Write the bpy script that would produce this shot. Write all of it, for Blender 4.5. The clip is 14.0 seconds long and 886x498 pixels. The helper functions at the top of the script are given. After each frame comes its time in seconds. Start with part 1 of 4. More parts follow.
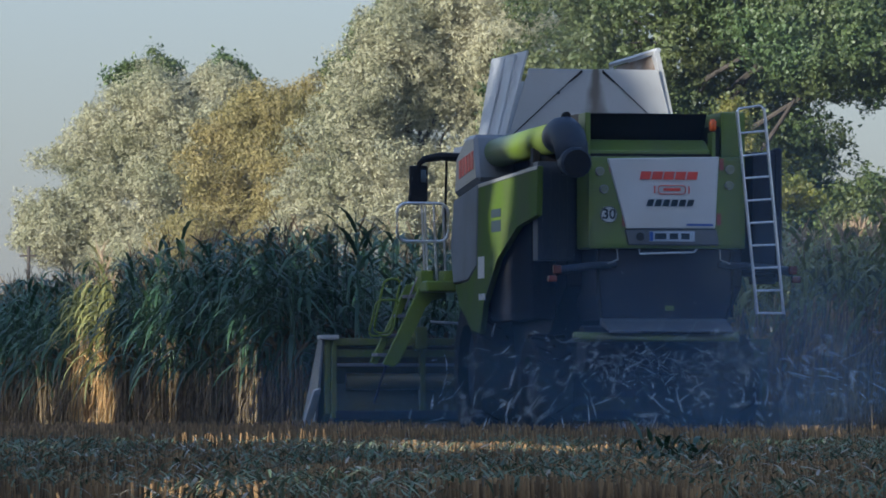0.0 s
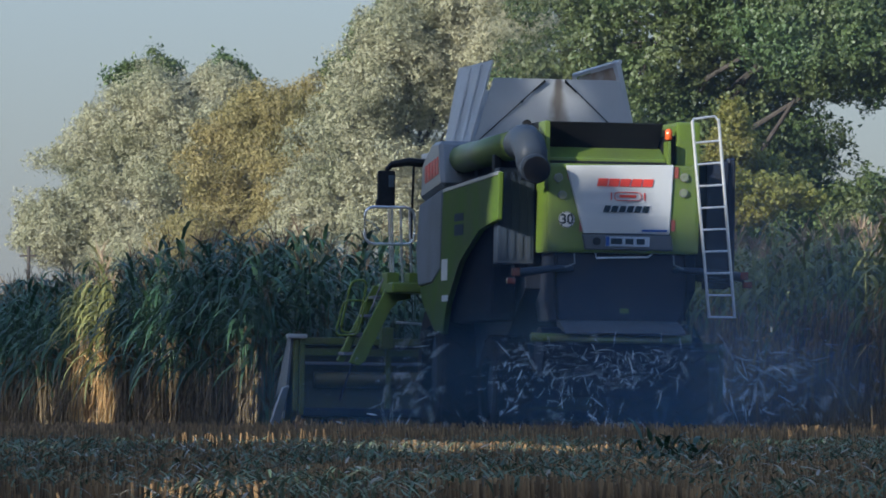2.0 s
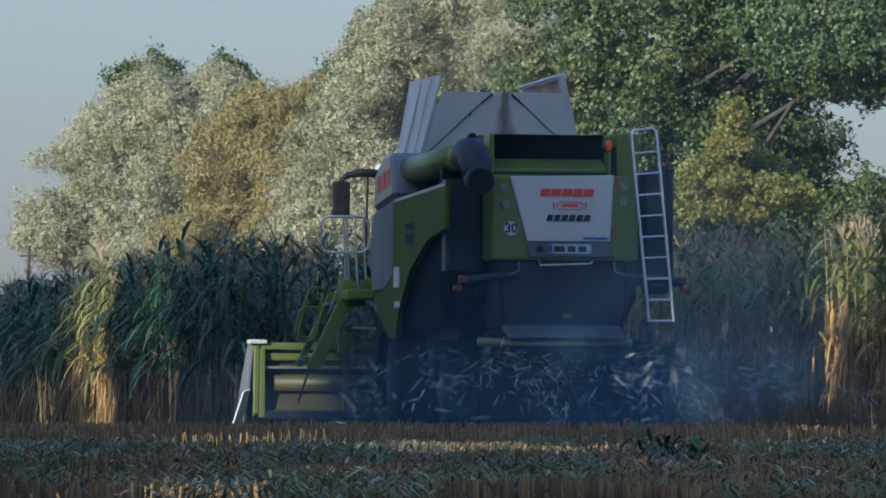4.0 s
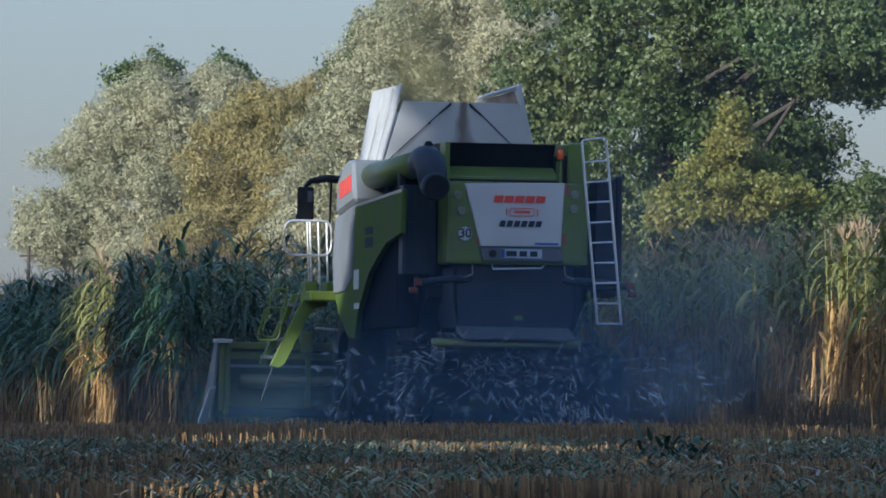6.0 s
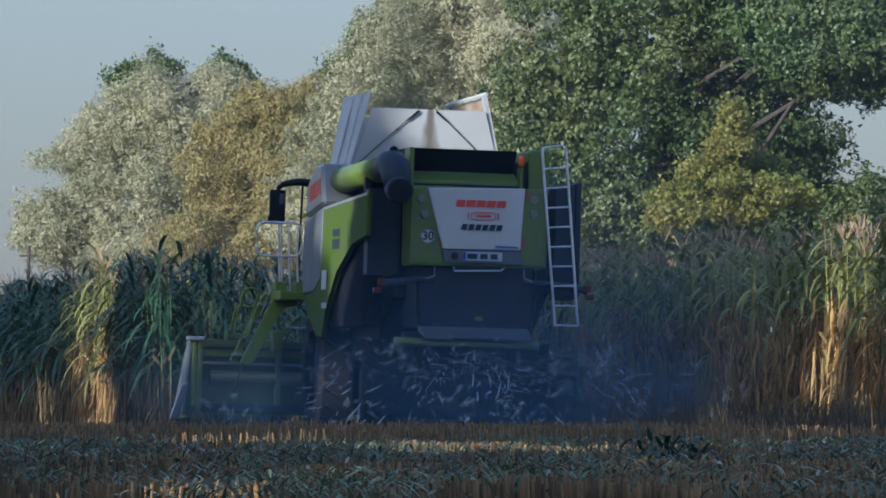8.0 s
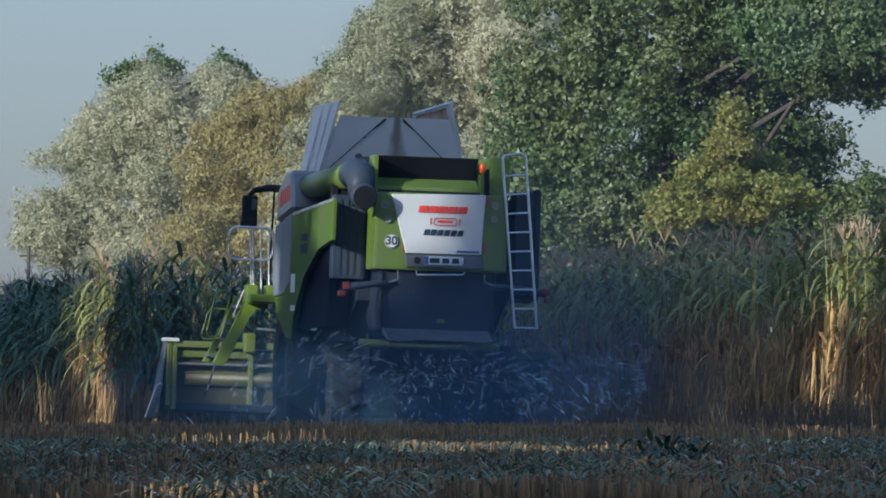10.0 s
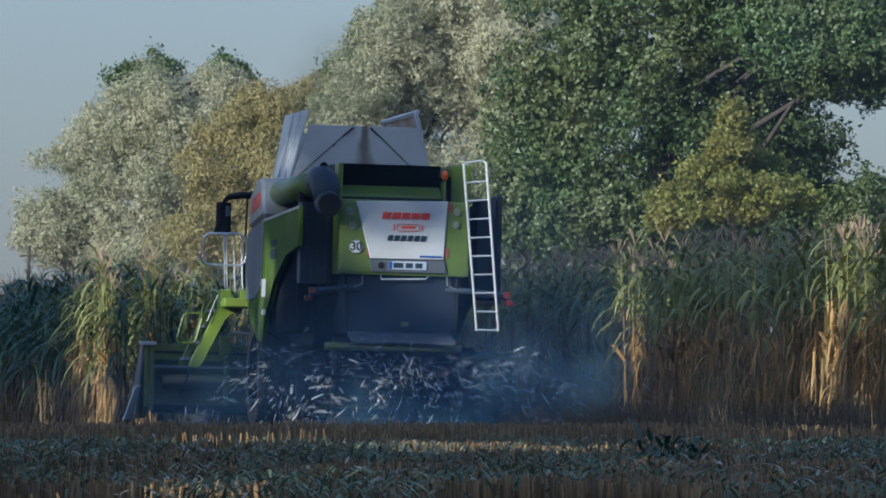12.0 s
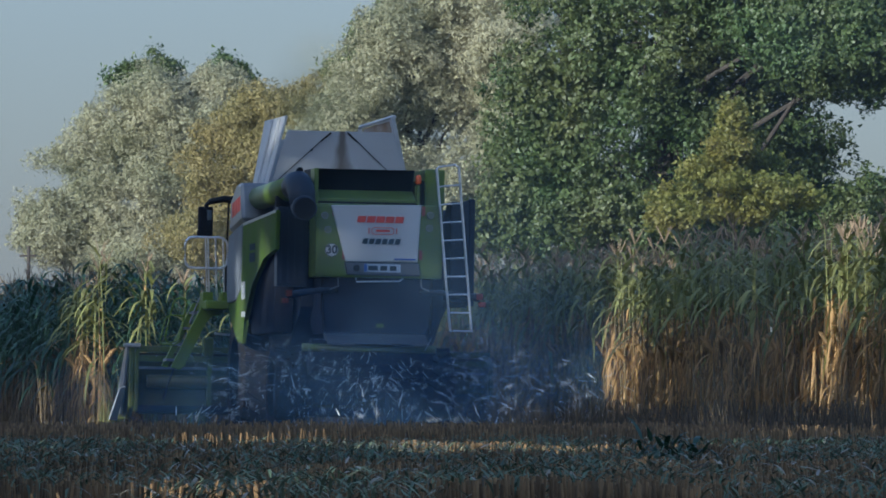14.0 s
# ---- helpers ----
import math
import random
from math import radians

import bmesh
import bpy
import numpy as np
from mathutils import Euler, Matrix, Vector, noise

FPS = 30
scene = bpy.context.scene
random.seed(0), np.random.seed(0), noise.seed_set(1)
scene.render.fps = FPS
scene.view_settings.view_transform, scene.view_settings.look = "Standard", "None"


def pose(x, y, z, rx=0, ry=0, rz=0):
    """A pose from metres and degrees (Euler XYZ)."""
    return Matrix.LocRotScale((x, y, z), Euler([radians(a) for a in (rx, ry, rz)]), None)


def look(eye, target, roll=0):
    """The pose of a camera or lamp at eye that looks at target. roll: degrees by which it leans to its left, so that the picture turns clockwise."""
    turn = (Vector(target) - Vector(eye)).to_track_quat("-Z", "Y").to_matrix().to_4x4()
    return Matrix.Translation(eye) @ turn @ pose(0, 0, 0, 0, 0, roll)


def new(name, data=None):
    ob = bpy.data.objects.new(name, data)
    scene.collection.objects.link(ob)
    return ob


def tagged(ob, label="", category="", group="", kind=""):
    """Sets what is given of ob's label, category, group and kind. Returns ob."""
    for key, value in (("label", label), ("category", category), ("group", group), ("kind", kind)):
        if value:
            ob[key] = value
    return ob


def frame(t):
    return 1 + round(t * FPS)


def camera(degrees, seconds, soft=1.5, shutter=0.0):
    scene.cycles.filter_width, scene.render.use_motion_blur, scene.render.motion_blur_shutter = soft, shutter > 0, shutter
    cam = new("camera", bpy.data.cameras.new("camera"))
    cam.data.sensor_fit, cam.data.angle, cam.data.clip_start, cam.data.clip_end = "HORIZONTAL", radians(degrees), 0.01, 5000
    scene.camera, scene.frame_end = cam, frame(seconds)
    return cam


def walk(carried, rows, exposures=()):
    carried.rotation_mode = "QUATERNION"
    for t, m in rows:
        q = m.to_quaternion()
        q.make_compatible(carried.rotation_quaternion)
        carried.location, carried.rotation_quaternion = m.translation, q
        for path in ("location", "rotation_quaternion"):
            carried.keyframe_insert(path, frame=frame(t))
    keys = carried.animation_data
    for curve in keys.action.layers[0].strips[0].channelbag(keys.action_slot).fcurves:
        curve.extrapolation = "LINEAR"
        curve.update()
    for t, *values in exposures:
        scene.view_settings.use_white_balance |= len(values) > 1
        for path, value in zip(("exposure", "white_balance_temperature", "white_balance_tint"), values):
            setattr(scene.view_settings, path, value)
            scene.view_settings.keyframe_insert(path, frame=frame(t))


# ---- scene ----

EYE = 0.6
LENS = 8.968
cam = camera(LENS, 14.0, soft=1.75, shutter=0.5)
CAM_POSE = pose(0, 0, EYE, 90 + math.degrees(math.atan(259 / 10000)))
walk(cam, [(0.0, CAM_POSE), (14.0, CAM_POSE)], exposures=[(0.0, 0.70, 4880, 12), (0.5, 0.60, 4850, 12), (3.0, 0.54, 4760, 11), (8.0, 0.51, 4680, 11), (10.5, 0.42, 4610, 10), (14.0, 0.32, 4560, 9)])

# ---- light: low sun from behind and to the left, clear sky ----
SUN_FROM = Vector((-0.70, -0.71, 0.34)).normalized()
world = bpy.data.worlds.new("world")
scene.world = world
world.use_nodes = True
wt = world.node_tree
sky = wt.nodes.new("ShaderNodeTexSky")
sky.sky_type = "NISHITA"
sky.sun_disc = False
sky.sun_elevation = math.asin(SUN_FROM.z)
sky.sun_rotation = math.atan2(SUN_FROM.x, SUN_FROM.y)
sky.dust_density = 2.0
sky.ozone_density = 0.5
wt.nodes["Background"].inputs["Strength"].default_value = 0.15
veiled = wt.nodes.new("ShaderNodeMix")
veiled.data_type = "RGBA"
way_up = wt.nodes.new("ShaderNodeSeparateXYZ")
wt.links.new(wt.nodes.new("ShaderNodeTexCoord").outputs["Generated"], way_up.inputs[0])
milk = wt.nodes.new("ShaderNodeMapRange")
milk.inputs["From Max"].default_value = 0.6
milk.inputs["To Min"].default_value = 0.78
milk.inputs["To Max"].default_value = 0.15
wt.links.new(way_up.outputs["Z"], milk.inputs["Value"])
wt.links.new(milk.outputs[0], veiled.inputs["Factor"])
veiled.inputs["B"].default_value = (1.64, 1.38, 0.99, 1)  # milky haze, thinning towards the zenith
wt.links.new(sky.outputs[0], veiled.inputs["A"])
wt.links.new(veiled.outputs["Result"], wt.nodes["Background"].inputs["Color"])
sun = new("sun", bpy.data.lights.new("sun", "SUN"))
sun.data.energy = 5.0
sun.data.angle = radians(0.6)
sun.data.color = (1.0, 0.79, 0.50)
sun.matrix_world = look((0, 0, 60), Vector((0, 0, 60)) - SUN_FROM)


# ---- materials ----
def material(name, colour, rough=0.6, metal=0.0, second=None, scale=3.0, fine=40.0, bump=0.15, island=0.0, per_object=0.0, through_light=0.0, amount=0.6, grain=0.5, gloss=0.5):
    """Two colours mixed by coarse noise, fine grain on top and in the relief; leaves may vary piece by piece and let light through."""
    m = bpy.data.materials.new(name)
    m.use_nodes = True
    t = m.node_tree
    n, l = t.nodes, t.links
    p = n["Principled BSDF"]
    p.inputs["Roughness"].default_value = rough
    p.inputs["Metallic"].default_value = metal
    p.inputs["Specular IOR Level"].default_value = gloss
    co = n.new("ShaderNodeTexCoord")
    big = n.new("ShaderNodeTexNoise")
    big.inputs["Scale"].default_value = scale
    big.inputs["Detail"].default_value = 5
    l.new(co.outputs["Object"], big.inputs["Vector"])
    small = n.new("ShaderNodeTexNoise")
    small.inputs["Scale"].default_value = fine
    small.inputs["Detail"].default_value = 3
    l.new(co.outputs["Object"], small.inputs["Vector"])
    ramp = n.new("ShaderNodeMapRange")
    ramp.inputs["From Min"].default_value = 0.35
    ramp.inputs["From Max"].default_value = 0.7
    ramp.inputs["To Max"].default_value = amount
    l.new(big.outputs["Fac"], ramp.inputs["Value"])
    mix = n.new("ShaderNodeMix")
    mix.data_type = "RGBA"
    second = second or tuple(c * 0.7 for c in colour)
    mix.inputs["A"].default_value = (*colour, 1)
    mix.inputs["B"].default_value = (*second, 1)
    l.new(ramp.outputs[0], mix.inputs["Factor"])
    hsv = n.new("ShaderNodeHueSaturation")
    l.new(mix.outputs["Result"], hsv.inputs["Color"])
    val = n.new("ShaderNodeMath")
    val.operation = "MULTIPLY_ADD"
    l.new(small.outputs["Fac"], val.inputs[0])
    val.inputs[1].default_value = grain
    val.inputs[2].default_value = 1 - grain / 2
    last = val
    if island or per_object:
        src = n.new("ShaderNodeNewGeometry") if island else n.new("ShaderNodeObjectInfo")
        rnd = src.outputs["Random Per Island"] if island else src.outputs["Random"]
        k = n.new("ShaderNodeMath")
        k.operation = "MULTIPLY_ADD"
        l.new(rnd, k.inputs[0])
        k.inputs[1].default_value = island or per_object
        k.inputs[2].default_value = 1 - (island or per_object) / 2
        mul = n.new("ShaderNodeMath")
        mul.operation = "MULTIPLY"
        l.new(k.outputs[0], mul.inputs[0])
        l.new(val.outputs[0], mul.inputs[1])
        last = mul
    l.new(last.outputs[0], hsv.inputs["Value"])
    l.new(hsv.outputs[0], p.inputs["Base Color"])
    if bump:
        b = n.new("ShaderNodeBump")
        b.inputs["Strength"].default_value = bump
        b.inputs["Distance"].default_value = 0.02
        l.new(small.outputs["Fac"], b.inputs["Height"])
        l.new(b.outputs[0], p.inputs["Normal"])
    if through_light:
        tr = n.new("ShaderNodeBsdfTranslucent")
        l.new(hsv.outputs[0], tr.inputs["Color"])
        ms = n.new("ShaderNodeMixShader")
        ms.inputs[0].default_value = through_light
        l.new(p.outputs[0], ms.inputs[1])
        l.new(tr.outputs[0], ms.inputs[2])
        l.new(ms.outputs[0], n["Material Output"].inputs["Surface"])
    return m


DUST = (0.30, 0.26, 0.20)
# dull dusty side paints, kept darker to hold the shade on that side
M_SIDE = material("shaded_dusty_green_paint", (0.075, 0.125, 0.014), 0.75, second=(0.085, 0.10, 0.05), scale=1.3, bump=0.03, amount=0.7, grain=0.15, gloss=0.08)
M_COLUMN = material("shaded_dusty_silver_panel", (0.17, 0.19, 0.22), 0.6, second=(0.115, 0.12, 0.125), scale=1.5, bump=0.03, grain=0.15, gloss=0.2)
# near-black, so the shade of the wheel arch sits in the colour
M_ARCH_SHADE = material("wheel_arch_shade", (0.008, 0.011, 0.020), 0.95, second=(0.018, 0.018, 0.020), scale=2.0, bump=0.05, grain=0.2, gloss=0.04)
M_GREEN = material("green_paint", (0.115, 0.175, 0.015), 0.38, second=(0.085, 0.105, 0.045), scale=1.6, bump=0.03, amount=0.7, grain=0.12)
M_HEADER = material("header_paint", (0.11, 0.15, 0.016), 0.45, second=(0.14, 0.13, 0.08), scale=2.5, bump=0.05, amount=0.7, grain=0.12)
M_WHITE = material("white_panel", (0.53, 0.55, 0.57), 0.4, second=(0.44, 0.43, 0.40), scale=1.4, bump=0.02, grain=0.12)
# silver darkened too, for the shade on the harvester's side
M_SILVER = material("silver_panel", (0.19, 0.21, 0.24), 0.30, second=(0.14, 0.14, 0.135), scale=1.5, bump=0.03, grain=0.12)
M_FLAP = material("galvanised_flap", (0.52, 0.54, 0.56), 0.45, 0.2, second=(0.36, 0.355, 0.34), scale=1.2, bump=0.04, grain=0.12)
M_DARK = material("dark_sheet", (0.014, 0.020, 0.038), 0.55, second=(0.026, 0.028, 0.034), scale=2.0, bump=0.05, grain=0.2, gloss=0.3)
M_BLACK = material("black_plastic", (0.010, 0.011, 0.014), 0.6, second=(0.022, 0.022, 0.022), scale=3.0, bump=0.05, grain=0.2, gloss=0.15)
# grey paints shade on the lower white panel; chopper sheet shares it
M_RECESS = material("plate_recess", (0.10, 0.11, 0.125), 0.5, second=(0.075, 0.075, 0.075), scale=2.5, bump=0.02, grain=0.15)
M_PLATE = material("number_plate_face", (0.42, 0.47, 0.56), 0.4, bump=0.0, grain=0.1)
M_GREY = material("grey_steel", (0.20, 0.21, 0.23), 0.45, 0.4, second=DUST, scale=2.5, bump=0.05)
M_SLATE = material("slate_sheet", (0.030, 0.042, 0.068), 0.45, second=(0.05, 0.055, 0.06), scale=2.0, bump=0.05, grain=0.2, gloss=0.15)
M_ALU = material("aluminium", (0.80, 0.81, 0.83), 0.32, 0.55, second=(0.6, 0.6, 0.6), scale=8, bump=0.02, grain=0.12)
M_LIME = material("lime_paint", (0.17, 0.25, 0.018), 0.45, second=(0.13, 0.16, 0.04), scale=2.5, bump=0.04, amount=0.6, grain=0.12)
M_RED = material("red_marking", (0.62, 0.055, 0.03), 0.4, bump=0.0)
M_STRIP = material("dull_red_strip", (0.26, 0.07, 0.05), 0.35, bump=0.0)
M_INK = material("dark_marking", (0.03, 0.045, 0.06), 0.8, bump=0.0, gloss=0.1)
M_BLUE = material("blue_marking", (0.02, 0.08, 0.35), 0.4, bump=0.0)
M_LAMP_RED = material("red_lens", (0.11, 0.022, 0.018), 0.2, bump=0.0)
M_LAMP_ORANGE = material("orange_lens", (0.75, 0.13, 0.02), 0.2, bump=0.0)
M_LENS = material("clear_lens", (0.20, 0.23, 0.16), 0.15, bump=0.0)
M_OLIVE_SHEET = material("olive_sheet", (0.070, 0.066, 0.014), 0.5, second=(0.030, 0.030, 0.020), scale=2.2, bump=0.05, grain=0.2)
M_TYRE = material("tyre_rubber", (0.013, 0.013, 0.014), 0.9, second=(0.04, 0.034, 0.027), scale=5, bump=0.3, grain=0.2, gloss=0.15)
M_RUST = material("rust_stain", (0.20, 0.14, 0.09), 0.7, second=(0.36, 0.34, 0.31), scale=3.0, amount=0.9)
M_MIRROR = material("mirror_face", (0.5, 0.52, 0.5), 0.08, 1.0, bump=0.0)
M_SOIL = material("soil", (0.075, 0.052, 0.034), 0.95, second=(0.035, 0.026, 0.019), scale=1.5, fine=18, bump=0.8)
M_STUB = material("stubble", (0.32, 0.20, 0.085), 0.8, second=(0.075, 0.055, 0.028), scale=1.0, island=1.0, bump=0.2, through_light=0.1)
M_STRAW = material("straw", (0.80, 0.79, 0.74), 0.7, second=(0.62, 0.58, 0.48), scale=2.0, island=0.7, bump=0.0, through_light=0.2)
M_HUSK = material("husk", (0.45, 0.42, 0.33), 0.7, second=(0.30, 0.24, 0.15), scale=2.0, island=0.8, bump=0.0, through_light=0.2)
M_LITTER = material("litter", (0.26, 0.29, 0.17), 0.75, second=(0.05, 0.11, 0.055), scale=0.7, island=1.0, bump=0.0, through_light=0.15, amount=0.9)
M_DUST = material("dust", (0.62, 0.62, 0.62), 0.9, bump=0.0, through_light=0.3)


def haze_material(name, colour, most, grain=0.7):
    """Airborne dust and painted haze: thin, uneven, and gone towards the rim of the veil."""
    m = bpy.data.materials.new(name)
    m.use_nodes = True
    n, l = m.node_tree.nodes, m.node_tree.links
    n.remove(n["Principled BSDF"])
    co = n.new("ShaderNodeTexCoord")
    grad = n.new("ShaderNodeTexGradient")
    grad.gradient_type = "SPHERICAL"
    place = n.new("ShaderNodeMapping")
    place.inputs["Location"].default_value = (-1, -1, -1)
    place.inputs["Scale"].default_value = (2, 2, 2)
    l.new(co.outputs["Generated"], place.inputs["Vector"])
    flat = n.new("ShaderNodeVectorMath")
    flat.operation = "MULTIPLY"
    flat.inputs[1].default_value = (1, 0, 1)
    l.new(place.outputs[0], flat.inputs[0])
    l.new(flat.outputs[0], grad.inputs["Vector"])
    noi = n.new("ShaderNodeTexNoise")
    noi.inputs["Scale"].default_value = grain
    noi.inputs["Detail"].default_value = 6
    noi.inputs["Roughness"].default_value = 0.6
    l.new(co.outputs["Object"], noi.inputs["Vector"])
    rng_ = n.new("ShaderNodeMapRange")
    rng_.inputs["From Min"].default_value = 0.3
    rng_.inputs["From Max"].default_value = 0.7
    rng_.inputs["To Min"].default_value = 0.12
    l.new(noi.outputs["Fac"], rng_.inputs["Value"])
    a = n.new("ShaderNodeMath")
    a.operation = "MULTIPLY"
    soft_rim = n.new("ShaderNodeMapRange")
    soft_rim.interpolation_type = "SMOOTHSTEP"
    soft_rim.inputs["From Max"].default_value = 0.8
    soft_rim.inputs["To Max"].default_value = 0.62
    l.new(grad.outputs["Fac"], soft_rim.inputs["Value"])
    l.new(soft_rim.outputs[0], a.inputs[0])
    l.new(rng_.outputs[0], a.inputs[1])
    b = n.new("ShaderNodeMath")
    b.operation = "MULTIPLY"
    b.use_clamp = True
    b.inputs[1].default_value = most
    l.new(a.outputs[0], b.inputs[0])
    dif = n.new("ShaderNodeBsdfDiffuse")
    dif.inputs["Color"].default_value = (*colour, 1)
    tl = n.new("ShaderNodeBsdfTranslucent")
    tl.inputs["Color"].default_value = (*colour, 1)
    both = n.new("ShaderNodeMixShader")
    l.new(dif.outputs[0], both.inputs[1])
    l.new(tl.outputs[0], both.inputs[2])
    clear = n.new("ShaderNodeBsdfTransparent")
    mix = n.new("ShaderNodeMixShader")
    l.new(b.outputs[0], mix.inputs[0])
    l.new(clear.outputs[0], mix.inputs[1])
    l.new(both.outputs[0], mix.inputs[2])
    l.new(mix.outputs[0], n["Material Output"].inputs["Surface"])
    return m


def stained_flap():
    """Galvanised sheet with a ragged brown stain that runs down from the middle of its upper edge."""
    m = material("stained_flap", (0.55, 0.57, 0.59), 0.45, 0.2, second=(0.40, 0.40, 0.39), scale=1.2, bump=0.04, grain=0.12)
    n, l = m.node_tree.nodes, m.node_tree.links
    p = n["Principled BSDF"]
    paint = p.inputs["Base Color"].links[0].from_socket
    co = n.new("ShaderNodeTexCoord")
    xyz = n.new("ShaderNodeSeparateXYZ")
    l.new(co.outputs["Object"], xyz.inputs[0])
    noi = n.new("ShaderNodeTexNoise")
    noi.inputs["Scale"].default_value = 3.5
    noi.inputs["Detail"].default_value = 6
    l.new(co.outputs["Object"], noi.inputs["Vector"])

    def calc(kind, a, b):
        node = n.new("ShaderNodeMath")
        node.operation = kind
        for k, v in enumerate((a, b)):
            if isinstance(v, (int, float)):
                node.inputs[k].default_value = v
            else:
                l.new(v, node.inputs[k])
        return node.outputs[0]
    off = calc("ABSOLUTE", calc("SUBTRACT", xyz.outputs["X"], 0.06), 0)
    wide = calc("ADD", calc("MULTIPLY", calc("SUBTRACT", 4.72, xyz.outputs["Z"]), 0.20), 0.05)
    core = calc("SUBTRACT", 1.25, calc("DIVIDE", off, wide))
    ragged = calc("ADD", core, calc("MULTIPLY", calc("SUBTRACT", noi.outputs["Fac"], 0.5), 1.6))
    soft_edge = n.new("ShaderNodeMapRange")
    soft_edge.interpolation_type = "SMOOTHSTEP"
    soft_edge.inputs["To Max"].default_value = 0.85
    l.new(ragged, soft_edge.inputs["Value"])
    mix = n.new("ShaderNodeMix")
    mix.data_type = "RGBA"
    l.new(soft_edge.outputs[0], mix.inputs["Factor"])
    l.new(paint, mix.inputs["A"])
    mix.inputs["B"].default_value = (0.14, 0.115, 0.085, 1)
    l.new(mix.outputs["Result"], p.inputs["Base Color"])
    return m


M_STAINED = stained_flap()
# chopper dust, with the blue of scattered skylight painted into its colour
M_HAZE = haze_material("dust_and_tint_haze", (0.22, 0.41, 0.64), 0.44)
M_THIN = haze_material("thin_dust_and_tint_haze", (0.21, 0.41, 0.65), 0.26)
# blue veil added to lift dark tones, a painted haze
M_TONE_LIFT = haze_material("tone_lift_veil", (0.24, 0.40, 0.68), 0.26, 0.4)
# air haze painted on two sheets, which lifts the dark tones behind
M_AIR = haze_material("painted_air_haze", (0.42, 0.60, 0.85), 0.055, 0.06)
M_PLUME = haze_material("grain_dust_haze", (0.46, 0.43, 0.20), 0.5)
M_MAIZE = material("maize_leaf", (0.042, 0.093, 0.049), 0.42, second=(0.070, 0.105, 0.052), scale=0.6, island=0.8, bump=0.05, through_light=0.22)
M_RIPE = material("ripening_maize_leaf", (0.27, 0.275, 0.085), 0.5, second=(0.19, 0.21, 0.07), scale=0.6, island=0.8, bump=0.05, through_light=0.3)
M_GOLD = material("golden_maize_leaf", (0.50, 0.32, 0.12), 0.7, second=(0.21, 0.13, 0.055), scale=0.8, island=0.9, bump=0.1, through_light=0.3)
M_PLUMEY = material("pale_maize_tassel", (0.40, 0.30, 0.19), 0.8, second=(0.28, 0.19, 0.12), scale=2.0, island=0.6, bump=0.0, through_light=0.2)
# dry brown, darkened so the colour carries shade low in the crop
M_DRY_SHADED = material("shaded_dry_maize_leaf", (0.13, 0.095, 0.05), 0.75, second=(0.09, 0.075, 0.04), scale=0.8, island=0.9, bump=0.1, through_light=0.2)
M_STALK = material("maize_stalk", (0.20, 0.15, 0.065), 0.6, second=(0.13, 0.085, 0.04), scale=2.0, island=0.6, bump=0.1)
M_TASSEL = material("maize_tassel", (0.17, 0.125, 0.075), 0.8, second=(0.12, 0.09, 0.05), scale=2.0, island=0.6, bump=0.0, through_light=0.2)
M_BARK = material("bark", (0.07, 0.06, 0.05), 0.9, second=(0.04, 0.034, 0.028), scale=4, fine=25, bump=0.6)
# darker second tone paints shaded hollows between the leaf clumps
M_WILLOW = material("silver_willow_leaf", (0.50, 0.48, 0.32), 0.6, second=(0.19, 0.225, 0.11), scale=0.35, island=0.5, bump=0.0, through_light=0.45)
M_OLIVE = material("yellowing_leaf", (0.38, 0.32, 0.125), 0.6, second=(0.22, 0.22, 0.08), scale=0.5, island=0.5, bump=0.0, through_light=0.45)
M_OAK = material("oak_leaf", (0.076, 0.125, 0.036), 0.5, second=(0.165, 0.155, 0.052), scale=0.4, island=0.6, bump=0.0, through_light=0.25)
M_MAPLE = material("maple_leaf", (0.23, 0.26, 0.06), 0.5, second=(0.34, 0.26, 0.06), scale=0.8, island=0.55, bump=0.0, through_light=0.5)


# ---- mesh helpers ----
def part(name, bm, mat, parent=None, label="", smooth=False):
    me = bpy.data.meshes.new(name)
    bmesh.ops.recalc_face_normals(bm, faces=bm.faces)
    bm.to_mesh(me)
    bm.free()
    me.materials.append(mat)
    if smooth:
        me.shade_smooth()
    ob = new(name, me)
    if parent:
        ob.parent = parent
    return tagged(ob, label)


def thing(name, label, category, group="", m=None):
    ob = tagged(new(name), label, category, group)
    if m:
        ob.matrix_world = m
    return ob


def box(x0, x1, y0, y1, z0, z1, bevel=0.02, bm=None):
    bm = bm or bmesh.new()
    r = bmesh.ops.create_cube(bm, size=1)
    bmesh.ops.transform(bm, verts=r["verts"], matrix=Matrix.Translation(((x0 + x1) / 2, (y0 + y1) / 2, (z0 + z1) / 2)) @ Matrix.Diagonal((x1 - x0, y1 - y0, z1 - z0, 1)))
    if bevel:
        es = {e for v in r["verts"] for e in v.link_edges}
        bmesh.ops.bevel(bm, geom=list(es), offset=bevel, segments=2, affect="EDGES", profile=0.7)
    return bm


def prism(points, axis, lo, hi, bevel=0.012):
    """A polygon drawn in the two other axes, given thickness along axis (0 x, 1 y, 2 z)."""
    bm = bmesh.new()

    def at(p, d):
        q = list(p)
        q.insert(axis, d)
        return q
    a = [bm.verts.new(at(p, lo)) for p in points]
    b = [bm.verts.new(at(p, hi)) for p in points]
    bm.faces.new(a)
    bm.faces.new(b[::-1])
    for i in range(len(points)):
        j = (i + 1) % len(points)
        bm.faces.new((a[i], b[i], b[j], a[j]))
    if bevel:
        bmesh.ops.bevel(bm, geom=list(bm.edges), offset=bevel, segments=1, affect="EDGES")
    return bm


